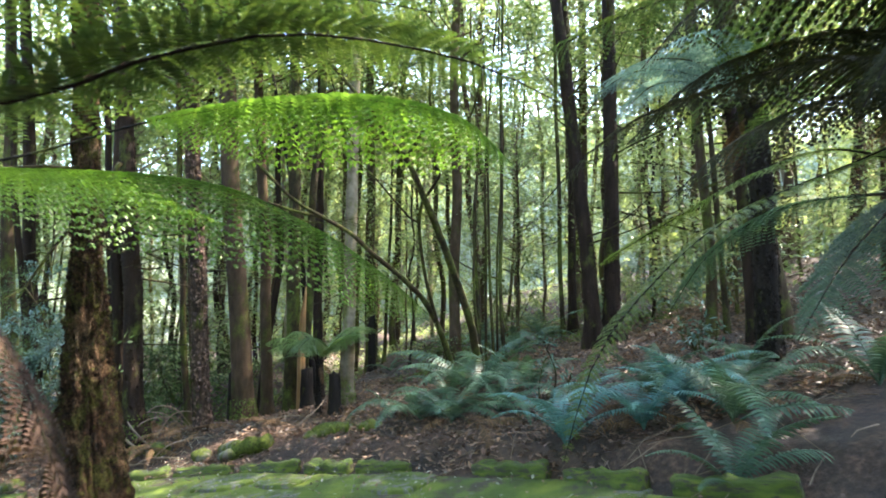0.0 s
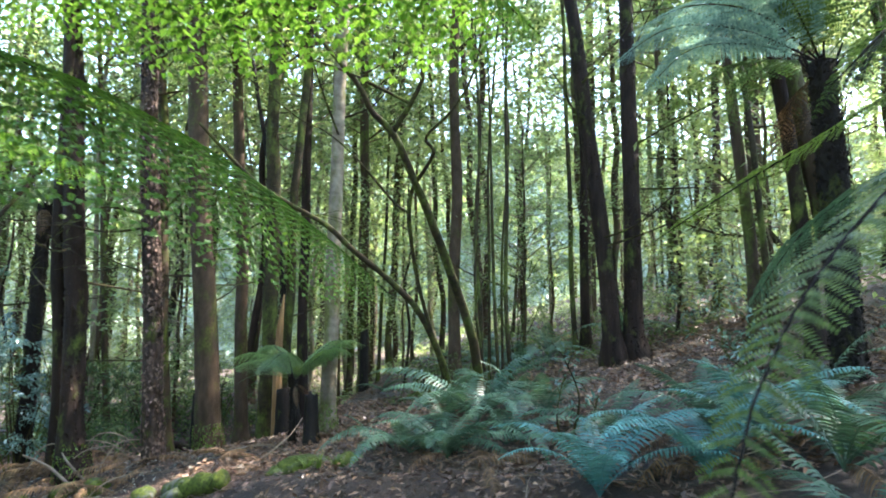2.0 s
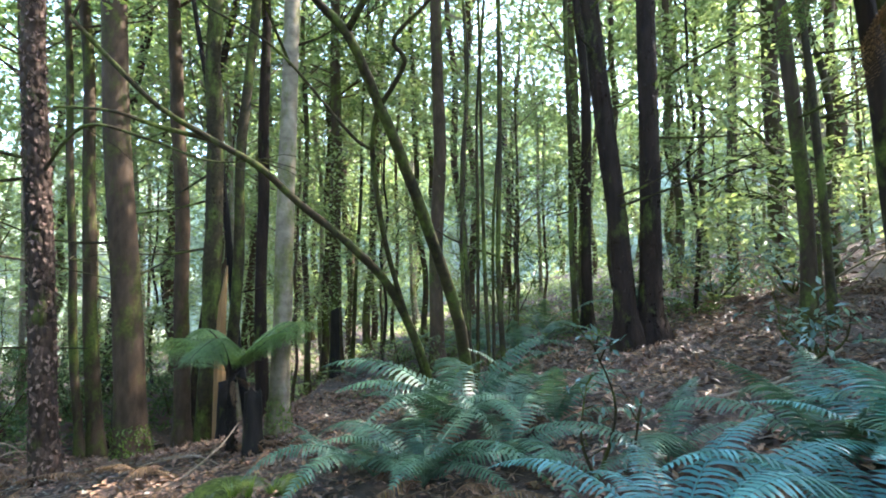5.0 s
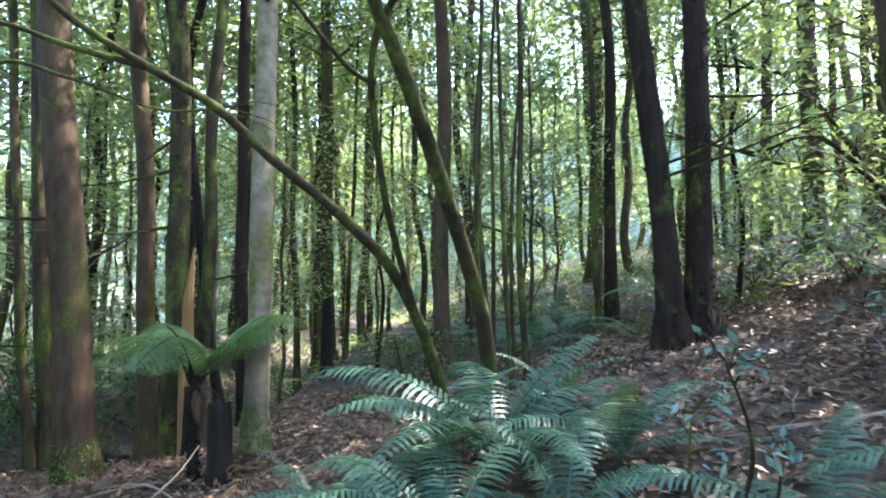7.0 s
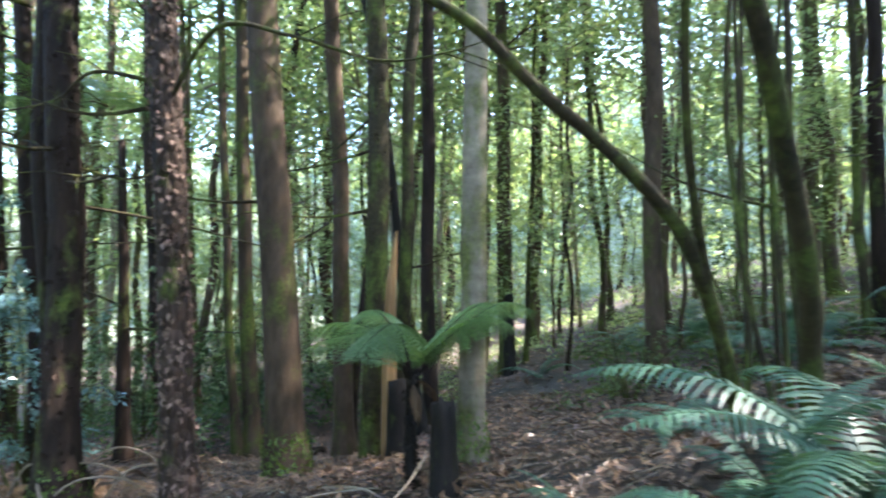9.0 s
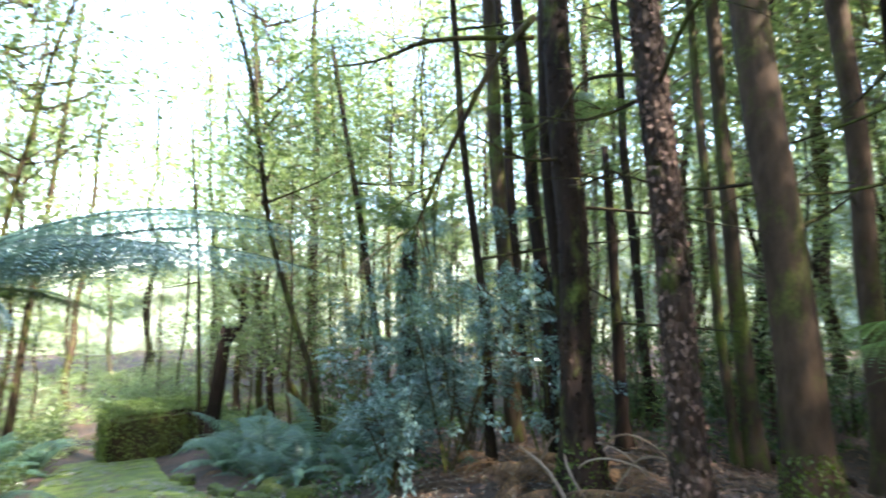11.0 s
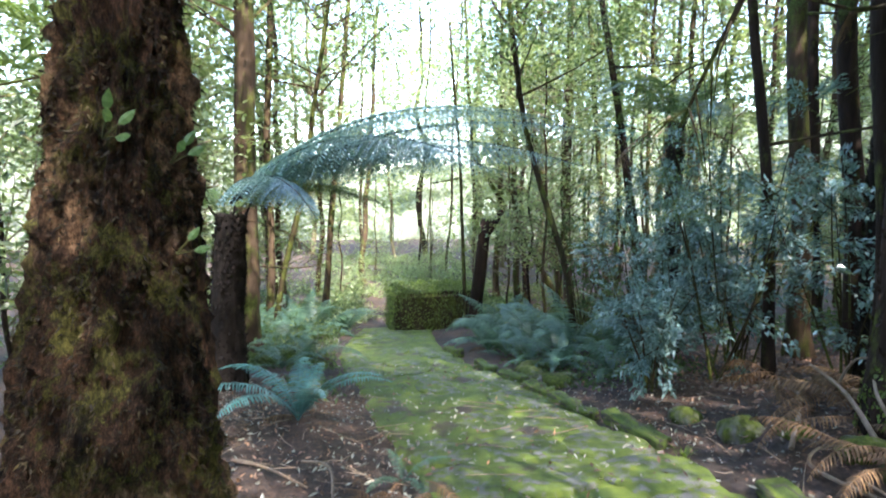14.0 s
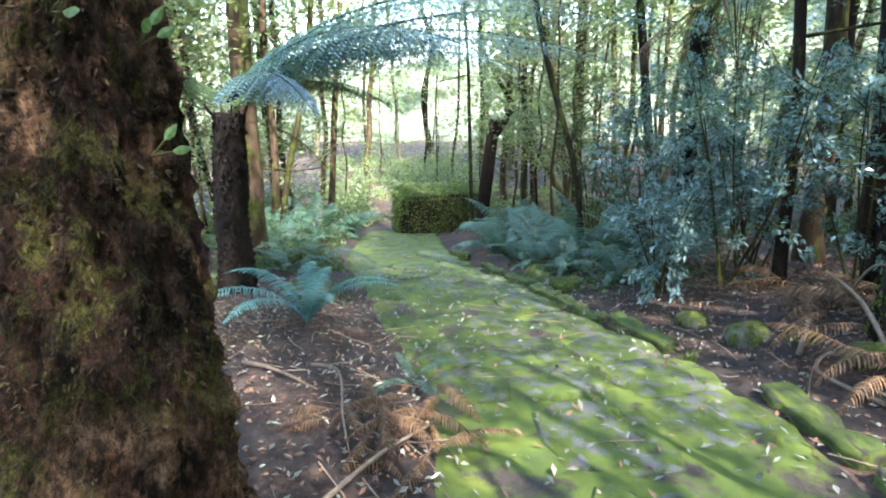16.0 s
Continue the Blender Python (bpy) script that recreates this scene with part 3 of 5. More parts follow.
stump(-16.1, 7.58, 0.2, 2.9, M_DARK, "dead trunk snapped off with one short prong", True, 0.0, 0.1)
stump(-2.05, 15.9, 0.13, 1.5, M_CHAR, "charred black stump far back")
stump(-3.95, 10.45, 0.1, 0.95, M_CHAR, "charred stump behind a smooth trunk")
stump(-2.6, 10.6, 0.14, 0.75, M_CHAR, "low charred stump beside the mossy tree")
part("torn_strip", Shape().tube([(0, 0, -0.15), (0, 0, 1.1), (0.02, 0, 1.8), (0.06, 0.01, 2.35)], [0.085, 0.08, 0.055, 0.01], 8, 0.35).mesh("torn_strip", M_TORN),
     thing("torn_trunk", (-2.72, 10.62, ground_z(-2.72, 10.62)), "splintered orange-brown strip of torn wood by a trunk", "dead wood"))


def old_tree():
    """The thick mossy trunk beside the path."""
    rng = random.Random(8)
    x, y = -2.75, 4.34
    root = thing("tree", (x, y, ground_z(x, y)), "thick old trunk covered with brown moss and cracked bark", "tree")
    prof = [(-0.3, 0.56), (-0.05, 0.46), (0.2, 0.385), (0.5, 0.315), (0.9, 0.25), (1.4, 0.195), (1.9, 0.15), (2.5, 0.108), (3.4, 0.095), (6, 0.09), (15, 0.06)]
    seg, verts, zs, z = 128, [], [], -0.3
    while z < 15:
        zs.append(z)
        z += 0.022 if z < 3.4 else 0.5
    normals = []
    for z in zs:
        for (za, ra), (zb, rb) in zip(prof, prof[1:]):
            if z <= zb:
                r0 = ra + (rb - ra) * (z - za) / (zb - za)
                break
        for k in range(seg):
            a = 2 * math.pi * k / seg
            u = Vector((math.cos(a), math.sin(a), 0))
            foot = math.exp(-max(0, z + 0.1) / 0.35)
            r = r0 * (1 + 0.1 * noise.noise(Vector((u.x * 1.6, u.y * 1.6, z * 1.1))) + 0.14 * foot * math.sin(a * 5 + 1))
            r += 0.03 * noise.noise(Vector((u.x * 4, u.y * 4, z * 7 + 3))) + 0.026 * noise.noise(Vector((u.x * 9, u.y * 9, z * 24))) + 0.02 * noise.noise(Vector((u.x * 17, u.y * 17, z * 48)))
            r -= 0.03 * max(0, 0.12 - abs(noise.noise(Vector((u.x * 3, u.y * 3, z * 1.2 + 9))))) / 0.12
            verts.append(Vector((-0.09 * z, 0.035 * z, z)) + u * r)
            normals.append(u)
    faces = [(i * seg + k, i * seg + (k + 1) % seg, (i + 1) * seg + (k + 1) % seg, (i + 1) * seg + k) for i in range(len(zs) - 1) for k in range(seg)]
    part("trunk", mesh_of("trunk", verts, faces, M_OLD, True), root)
    tufts = Shape()
    low = [i for i in range(len(verts)) if -0.1 < verts[i].z < 3.4]
    for _ in range(46000):
        i = rng.choice(low)
        if noise.noise(verts[i] * 2.6) < -0.12:
            continue
        n = normals[i]
        tufts.leaf(verts[i] - n * 0.004, n * rng.uniform(0.3, 1) + Vector((rng.gauss(0, .4), rng.gauss(0, .4), rng.uniform(-1.2, 0.3))), any_way(rng), rng.uniform(0.01, 0.03), rng.uniform(0.0025, 0.006))
    part("moss", tufts.mesh("moss", M_TUFT), root, "fuzzy brown-green moss")["kind"] = "stuff"
    at = pose(-0.09 * 7, 0.035 * 7, 7.5)
    part("limb", CROWNS[1][1], root, m=at)["kind"] = "stuff"
    part("crown", CROWNS[1][0], root, m=at)


def sprig(at, out, n, size, label, seed=1):
    """A few large leaves sprouting from bark."""
    rng = random.Random(seed)
    root = thing("seedling", at, label, "plant")
    for k in range(n):
        way = (Vector(out) + any_way(rng) * 0.6 + Vector((0, 0, 0.5))).normalized()
        tip = way * size * rng.uniform(0.6, 1.2)
        part("stem", Shape().tube([Vector((0, 0, 0)), tip * 0.6, tip], [0.003, 0.0025, 0.002], 5).mesh("stem", M_LIMB), root)
        s = Shape()
        side = way.cross(Vector((0.9, 0.35, 0.3))).normalized()
        up = way.cross(side)
        for j in range(5):
            f, g = j / 5, (j + 1) / 5
            w0, w1 = math.sin(math.pi * f ** 0.8) * 0.22 * size, math.sin(math.pi * g ** 0.8) * 0.22 * size
            b = len(s.v)
            s.v += [tip + way * f * size - side * w0 + up * w0 * 0.3, tip + way * f * size, tip + way * f * size + side * w0 + up * w0 * 0.3,
                    tip + way * g * size - side * w1 + up * w1 * 0.3, tip + way * g * size, tip + way * g * size + side * w1 + up * w1 * 0.3]
            s.f += [(b, b + 1, b + 4, b + 3), (b + 1, b + 2, b + 5, b + 4)]
        part("leaf", s.mesh("leaf", M_LIGHTFROND), root)


old_tree()
LZ = ground_z(-2.75, 4.34)
sprig((-2.66, 4.47, 1.56), (0.35, 0.75, 0.1), 4, 0.05, "green seedling sprouting from the old trunk", 2)
sprig((-2.8, 4.56, LZ + 1.72), (0.3, 1, 0.1), 3, 0.05, "yellow-green leaves sprouting beside the old trunk", 5)
sprig((-2.75, 4.58, LZ + 1.5), (0.3, 1, 0.0), 2, 0.045, "small leaves on the side of the old trunk", 7)


def forked_tree():
    """The many-stemmed mossy tree that arches over the ferns."""
    root = thing("tree", (0.25, 8.75, ground_z(0.25, 8.75)), "many-stemmed mossy tree arching over the ferns", "tree")
    o = Vector(root.location)
    stems = [
        ("trunk", [(0.62, 8.95, 0.3), (0.51, 8.68, 1.11), (0.4, 8.34, 1.63), (0.13, 7.85, 2.38), (-0.09, 7.49, 2.94), (-0.28, 7.21, 3.36), (-0.47, 6.96, 3.75), (-0.7, 6.82, 3.97), (-0.84, 6.66, 4.22), (-1.5, 6.6, 5.0)], 0.105, 0.03),
        ("trunk", [(0.25, 8.95, 0.3), (0.08, 8.69, 1.09), (-0.22, 8.22, 1.82), (-0.59, 7.94, 2.24), (-1.0, 7.72, 2.58), (-1.3, 7.54, 2.86), (-1.69, 7.4, 3.08), (-2.09, 7.23, 3.34), (-2.6, 7.0, 3.9)], 0.075, 0.025),
        ("branch", [(-1.62, 7.42, 3.05), (-2.06, 7.35, 3.15), (-2.43, 7.28, 3.26), (-2.9, 7.3, 3.3)], 0.035, 0.012),
        ("trunk", [(0.1, 8.75, 0.9), (-0.03, 8.5, 1.38), (-0.25, 7.96, 2.22), (-0.33, 7.49, 2.94), (-0.27, 7.28, 3.28)], 0.042, 0.03),
        ("branch", [(-0.33, 7.45, 2.99), (-0.46, 7.41, 3.06), (-0.66, 7.27, 3.27), (-0.94, 7.07, 3.58), (-1.22, 6.94, 3.79), (-1.49, 6.86, 3.91), (-1.95, 6.64, 4.25)], 0.024, 0.009),
        ("branch", [(-0.24, 7.25, 3.3), (-0.04, 7.07, 3.58), (-0.12, 6.98, 3.73), (0.16, 6.82, 3.97), (0.38, 6.61, 4.29), (0.5, 6.4, 4.8)], 0.032, 0.014),
        ("branch", [(-0.47, 6.95, 3.78), (-0.25, 6.76, 4.07), (-0.15, 6.63, 4.26), (-0.16, 6.49, 4.47), (-0.1, 6.4, 5.0)], 0.042, 0.018),
        ("branch", [(-0.3, 6.78, 4.04), (-0.68, 6.67, 4.2), (-0.95, 6.6, 4.31), (-1.35, 6.52, 4.43)], 0.028, 0.012)]
    for name, pts, r0, r1 in stems:
        line = smooth_line([Vector(p) - o for p in pts], 5)
        n = len(line) - 1
        part(name, Shape().tube(line, [0.68 * (r0 + (r1 - r0) * i / n) for i in range(n + 1)], 12, 0.14).mesh(name, M_LIMB, True), root)
    for k, (cx, cy, cz) in enumerate([(-1.9, -2.2, 4.6), (0.4, -2.6, 4.9), (-2.9, -1.6, 3.9)]):
        part("crown", THICKETS[k][0], root, m=pose(cx, cy, cz, 0, 0, 70 * k) @ Matrix.Scale(0.75, 4))


forked_tree()


def bough(root, pts, r, twigs=8, leaves=None, seed=0):
    """A crooked branch of its own course under a tree; points in the world."""
    rng = random.Random(seed)
    o = Vector(root.location)
    line = smooth_line([Vector(p) - o for p in pts], 6)
    n = len(line)
    s = Shape().tube(line, [r * (1 - 0.75 * i / n) for i in range(n)], 8, 0.12)
    for _ in range(twigs):
        i = rng.randrange(n // 4, n)
        e = ((line[min(i + 1, n - 1)] - line[i - 1]).normalized() + any_way(rng) * 0.9).normalized() * rng.uniform(0.25, 0.8)
        s.tube([line[i], line[i] + e * 0.5 + Vector((0, 0, 0.04)), line[i] + e], [r * 0.3, r * 0.2, 0.002], 5)
    part("branch", s.mesh("branch", M_LIMB, True), root)
    if leaves:
        part("foliage", THICKETS[leaves[0]][0], root, m=Matrix.Translation(line[-1]) @ pose(*leaves[2]) @ Matrix.Scale(leaves[1], 4))


bough(BENT, [(7.25, 12.4, 2.6), (6.6, 12.1, 3.3), (5.75, 12.07, 3.95), (4.83, 12.12, 3.71), (3.58, 12.14, 4.01)], 0.05, 12, seed=1)
bough(BENT, [(7.1, 12.35, 3.0), (6.5, 12.1, 3.5), (5.92, 12.05, 4.29), (5.25, 12.03, 4.87), (4.16, 12.05, 5.0)], 0.05, 12, (1, 0.35, (0, 0, -0.8)), seed=2)
bough(BENT, [(7.1, 12.3, 2.9), (6.5, 12.09, 3.4), (5.58, 12.11, 3.45), (4.41, 12.13, 3.79), (3.33, 12.15, 4.01)], 0.045, 10, seed=3)
bough(B_TREE, [(-3.98, 8.72, 3.0), (-3.41, 8.52, 3.52), (-2.76, 8.53, 3.39), (-2.1, 8.55, 3.16), (-1.51, 8.54, 3.19)], 0.022, 9, seed=4)
bough(B_TREE, [(-4.0, 8.7, 3.2), (-4.52, 8.55, 3.29), (-4.92, 8.58, 3.1), (-5.5, 8.5, 3.0)], 0.02, 7, seed=5)
bough(C_TREE, [(-5.15, 8.5, 4.1), (-5.19, 8.02, 3.5), (-5.66, 7.77, 2.6), (-5.96, 7.62, 1.95)], 0.04, 12, (1, 0.3, (0, 0, -0.9)), seed=6)
bough(C_TREE, [(-5.15, 8.5, 3.9), (-5.61, 7.68, 3.85), (-6.13, 7.33, 3.76), (-6.6, 7.06, 3.8)], 0.03, 10, (1, 0.3, (0, 0, -1.0)), seed=7)

# ---- forest beyond ----
BACK = []
rng = random.Random(4)
KEEP_OFF = [(o.location.x, o.location.y) for o in scene.objects if o.name.startswith(("tree", "torn"))]


def free(x, y, gap):
    if -13.5 < x < 9 and -3.5 < y < 11.5:
        return False
    if -26 < x < -9 and 1.6 < y < 8.6:
        return False
    if -18 < x < -8 and 7 < y < 11.8:
        return False
    if -70 < x < -17 and 2.6 < y < 9.5:
        return False
    return all((x - a) ** 2 + (y - b) ** 2 > gap * gap for a, b in KEEP_OFF)


for k in range(5):
    BARK = (M_BARK, M_SMOOTH, M_DARK, M_BARK, M_PALE)[k]
    h = (15, 17, 16, 18, 16)[k]
    BACK.append(trunk_mesh(0.13, h, 0.0, 0.0, BARK, 9, 1.5, 0.12, 0.35, 50 + k))
def forest_tree(x, y, k, low):
    KEEP_OFF.append((x, y))
    kinds = ("slim brown forest tree", "straight mossy forest tree", "dark slender forest tree", "tall brown forest tree", "pale slender forest tree")
    root = thing("tree", (x, y, ground_z(x, y)), kinds[k % 5] + " among many others", "tree", "forest trees", turn=rng.uniform(0, 6.28))
    s = rng.uniform(0.5, 1.3)
    part("trunk", BACK[k % 5], root, m=Matrix.Diagonal((s, s, rng.uniform(0.85, 1.1), 1)) @ pose(0, 0, 0, rng.uniform(-4, 4), rng.uniform(-4, 4), 0))
    # farther trees take the crowns with haze in the colour
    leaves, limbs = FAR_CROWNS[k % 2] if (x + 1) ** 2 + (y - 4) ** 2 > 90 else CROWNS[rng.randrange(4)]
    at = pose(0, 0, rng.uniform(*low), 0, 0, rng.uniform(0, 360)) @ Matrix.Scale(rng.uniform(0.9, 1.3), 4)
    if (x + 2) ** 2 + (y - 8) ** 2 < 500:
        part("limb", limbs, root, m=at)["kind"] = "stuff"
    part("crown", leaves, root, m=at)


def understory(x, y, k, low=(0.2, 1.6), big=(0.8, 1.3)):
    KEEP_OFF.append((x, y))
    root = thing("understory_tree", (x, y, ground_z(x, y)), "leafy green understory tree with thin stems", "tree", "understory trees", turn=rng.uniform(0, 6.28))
    # past about seven metres the haze-coloured thickets are used
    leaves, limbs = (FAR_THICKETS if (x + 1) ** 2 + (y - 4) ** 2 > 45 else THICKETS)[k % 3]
    at = pose(0, 0, rng.uniform(*low)) @ Matrix.Scale(rng.uniform(*big), 4)
    part("trunk", BACK[k % 3], root, m=Matrix.Diagonal((0.35, 0.35, 0.36, 1)))
    part("limb", limbs, root, m=at)["kind"] = "stuff"
    part("crown", leaves, root, m=at)


# mostly unseen trees added round the start and behind it, to block light
for k, (x, y) in enumerate([(-1.4, -2.4), (1.7, -2.1), (4.0, -1.2), (-4.4, -0.6), (-6.4, 0.9), (5.8, 2.4), (6.6, 5.0), (5.4, 0.4), (-2.8, -3.6), (2.9, 1.2), (-2.5, 1.5), (9.0, 9.4), (12.0, 8.4), (-7.6, -1.4), (7.9, 3.4), (0.3, -4.2), (8.4, 10.4)]):
    forest_tree(x, y, k, (4.5, 7.5))
# thickets, many of them unseen and added for shade like those trees
for k, (x, y) in enumerate([(-4.9, 0.9), (4.9, 3.6), (5.0, 5.3), (2.6, -1.6), (-2.6, -1.6), (0.2, -2.4), (5.2, 1.6), (-5.6, -0.6), (-10.4, -0.6), (-12.6, -0.4), (-14.2, 0.4), (4.7, 12.3), (5.7, 10.7), (-6.3, 14.6), (-9.6, 13.4), (8.6, 8.6), (9.8, 11.2), (10.4, 6.8), (8.4, 6.0), (11.5, 9.3), (12.5, 12.5), (9.2, 14.2)]):
    understory(x, y, k)
for k, (x, y) in enumerate([(1.9, 14.0), (0.9, 14.8), (-0.9, 15.4), (2.2, 16.5), (-2.9, 15.6)]):
    understory(x, y, k, (1.6, 2.6), (0.7, 0.95))
for k, (x, y) in enumerate([(-20.2, 9.9), (-13.2, -0.8), (-17.2, 0.4), (-22.0, 1.2), (-24.6, 12.0), (-15.0, -0.4), (-19.2, 2.0), (-22.6, 10.6), (-36, 12.5), (-29.5, 11), (-27.5, 9.6), (-25.6, 2.4)]):
    forest_tree(x, y, k, (2.2, 3.6))
for k, (x, y) in enumerate([(-10.2, 1.2), (-12.0, 0.9), (-15.5, 0.6)]):
    understory(x, y, k, (2.6, 4.2))
for k, (x, y) in enumerate([(-15.6, 9.8), (-13.4, 1.2), (-17.0, 2.0), (-19.0, 9.2), (-14.4, 9.0), (-17.2, 9.4)]):
    understory(x, y, k, (1.2, 2.6), (0.85, 1.15))
for k, (x, y) in enumerate([(-28.5, 4.2), (-31.0, 8.6), (-35.5, 7.4), (-36.5, 3.8), (-41.0, 6.0), (-44.0, 8.6)]):
    forest_tree(x, y, k, (4.0, 7.0))
for k, (x, y) in enumerate([(-29.6, 7.6), (-33.6, 4.8), (-37.5, 8.4), (-42.0, 6.0), (-24.6, 9.0), (-25.0, 3.4)]):
    understory(x, y, k, (-0.8, 0.2), (0.6, 0.95))
# the last spread stands unseen behind the start, added to close and shade it
SPREADS = [(72, (-24, 14), (10.5, 30)), (20, (9, 26), (4, 30)), (32, (-40, -10), (-14, 28)), (8, (-14, 20), (-14, -3.5))]
for count, xs, ys in SPREADS:
    placed = tries = 0
    while placed < count and tries < 3000:
        tries += 1
        x, y = rng.uniform(*xs), rng.uniform(*ys)
        if free(x, y, 1.5):
            forest_tree(x, y, placed, (5.2, 8.5))
            placed += 1
for count, xs, ys in [(24, (-20, 10), (15, 28)), (12, (8, 24), (6, 28)), (12, (-40, -12), (-10, 24))]:
    placed = tries = 0
    while placed < count and tries < 3000:
        tries += 1
        x, y = rng.uniform(*xs), rng.uniform(*ys)
        if free(x, y, 1.0) and not (-5 < x < 3 and y < 17):
            understory(x, y, placed)
            placed += 1


# the far forest, larger trees in a ring beyond the slender ones
for k in range(92):
    a = radians(-66 + 220 * (k % 46) / 46 + rng.uniform(-2, 2))
    d = rng.uniform(38, 48) if k < 46 else rng.uniform(27, 34)
    if (k >= 46 and not -6 < math.degrees(a) < 14) or (k % 3 == 0 and math.degrees(a) > 16):
        continue
    x, y = -3 - math.sin(a) * d, 6 + math.cos(a) * d
    root = thing("tree", (x, y, ground_z(x, y)), "large leafy tree at the edge of the forest", "tree", "far trees", turn=rng.uniform(0, 6.28))
    part("trunk", BACK[k % 5], root, m=Matrix.Diagonal((1.8, 1.8, 1.1, 1)))
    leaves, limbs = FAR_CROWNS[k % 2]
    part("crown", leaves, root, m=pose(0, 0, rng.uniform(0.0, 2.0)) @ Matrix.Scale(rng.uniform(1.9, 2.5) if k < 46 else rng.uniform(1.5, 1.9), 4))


# ---- ferns ----
def frond_mesh(length, width, pairs, rise, fall, seed, material, fine=False, bare=0.1, droop=0.35, twist=0.0, stalk=0.007, leaflets=8, course=None):
    """One fern frond, along +y or along a course of its own: an arching midrib with paired leaflets."""
    rng = random.Random(seed)
    s = Shape()
    steps = 40
    line, p, side_bend = [Vector((0, 0, 0))], Vector((0, 0, 0)), 0.0
    for i in range(steps):
        t = i / steps
        a = radians(rise + (fall - rise) * t ** 1.15)
        side_bend += radians(twist) / steps
        p = p + Vector((math.sin(side_bend) * math.cos(a), math.cos(side_bend) * math.cos(a), math.sin(a))) * (length / steps)
        line.append(p.copy())
    if course:
        fine_line = smooth_line(course, steps)
        far = [0.0]
        for a, b in zip(fine_line, fine_line[1:]):
            far.append(far[-1] + (b - a).length)
        line, i, length = [], 0, far[-1]
        for k in range(steps + 1):
            while i < len(far) - 2 and far[i + 1] < length * k / steps:
                i += 1
            line.append(fine_line[i].lerp(fine_line[i + 1], (length * k / steps - far[i]) / max(far[i + 1] - far[i], 1e-6)))
    rib = Shape().tube([line[i] for i in range(0, steps + 1, 2)], [stalk * (1 - 0.85 * i / steps) for i in range(0, steps + 1, 2)], 6, cap=False)
    if not fine or leaflets < 9:
        s.v, s.f = rib.v, rib.f

    def on(t):
        f = min(t, 0.9999) * steps
        i = int(f)
        return line[i].lerp(line[i + 1], f - i), (line[i + 1] - line[i]).normalized()
    for k in range(pairs):
        t = bare + (1 - bare) * (k + 0.5) / pairs
        q, d = on(t)
        u = (t - bare) / (1 - bare)
        w = width * min(1, 0.35 + 2.2 * u) * (1 - u ** (4.5 if course else 2.2)) + 0.012
        right = d.cross(Vector((0, 0, 1)))
        right = right.normalized()
        up = right.cross(d)
        for sgn in (-1, 1):
            out = (right * sgn + d * rng.uniform(0.22, 0.42) + up * rng.uniform(-0.05, 0.15)).normalized()
            ln = w * rng.uniform(0.9, 1.06)
            if fine:
                m = leaflets
                for j in range(m):
                    f = (j + 0.7) / (m + 0.3)
                    c = q + out * ln * f - Vector((0, 0, droop * ln * f * f))
                    pw = min(0.17 * ln * (1 - 0.75 * f) + 0.006, (0.95 if course else 0.6) * length / pairs * (1 - 0.6 * f * f))
                    along = (out - Vector((0, 0, 2 * droop * f))).normalized()
                    cross = along.cross(up)
                    for e in (-1, 1):
                        s.leaf(c, cross * e + along * 0.5, up, pw * 1.5, ln / m * 0.85)
            else:
                m, b, h = 5, len(s.v), length / pairs * 0.62
                wide = [0.8, 1.0, 0.85, 0.75, 0.55, 0.08]
                for j in range(m + 1):
                    f = j / m
                    c = q + out * ln * f - Vector((0, 0, droop * ln * f * f))
                    hw = h * wide[j] * (1.15 if j % 2 else 0.85) * 0.5
                    s.v += [c - d * hw, c + d * hw]
                for j in range(m):
                    a = b + 2 * j
                    s.f.append((a, a + 1, a + 3, a + 2))
    if fine and leaflets > 8:
        return s.mesh("frond", material), rib.mesh("stalk", M_CHAR, True)
    return s.mesh("frond", material)


FERNS = [frond_mesh(1.0, 0.17, 30, 62, -25, 1, M_FERN), frond_mesh(1.1, 0.16, 32, 48, -35, 2, M_FERN, twist=12), frond_mesh(0.9, 0.18, 27, 75, 10, 3, M_FERN, twist=-10),
         frond_mesh(1.2, 0.17, 34, 55, -50, 4, M_FERN, twist=-14), frond_mesh(0.75, 0.13, 26, 35, -30, 5, M_FERN)]
BLUEFERNS = [frond_mesh(1.0, 0.17, 34, 72, -5, 1, M_BLUEFERN), frond_mesh(1.05, 0.16, 36, 60, -20, 2, M_BLUEFERN, twist=12), frond_mesh(1.1, 0.16, 36, 68, -30, 4, M_BLUEFERN, twist=-14)]
DEAD = [frond_mesh(0.8, 0.1, 22, 20, -70, 6, M_BRONZE, droop=0.9), frond_mesh(0.9, 0.09, 22, 5, -45, 7, M_BRONZE, droop=1.0, twist=30)]


def fern(x, y, size, n, label, seed, dead=1, lift=0.0, group="ground ferns", kinds=FERNS):
    rng = random.Random(seed)
    root = thing("fern", (x, y, ground_z(x, y) + lift), label, "fern", group)
    a0 = rng.uniform(0, 360)
    for k in range(n):
        part("frond", kinds[rng.randrange(len(kinds))], root, m=pose(0, 0, 0.02, rng.uniform(-6, 6), rng.uniform(-12, 12), a0 + 360 * k / n + rng.uniform(-18, 18)) @ Matrix.Scale(1.2 * size * rng.uniform(0.75, 1.2), 4))
    for k in range(dead):
        part("dead_frond", DEAD[k % 2], root, "withered brown frond", m=pose(0, 0, 0.05, 0, rng.uniform(-20, 20), rng.uniform(0, 360)) @ Matrix.Scale(size * 0.8, 4))
    return root


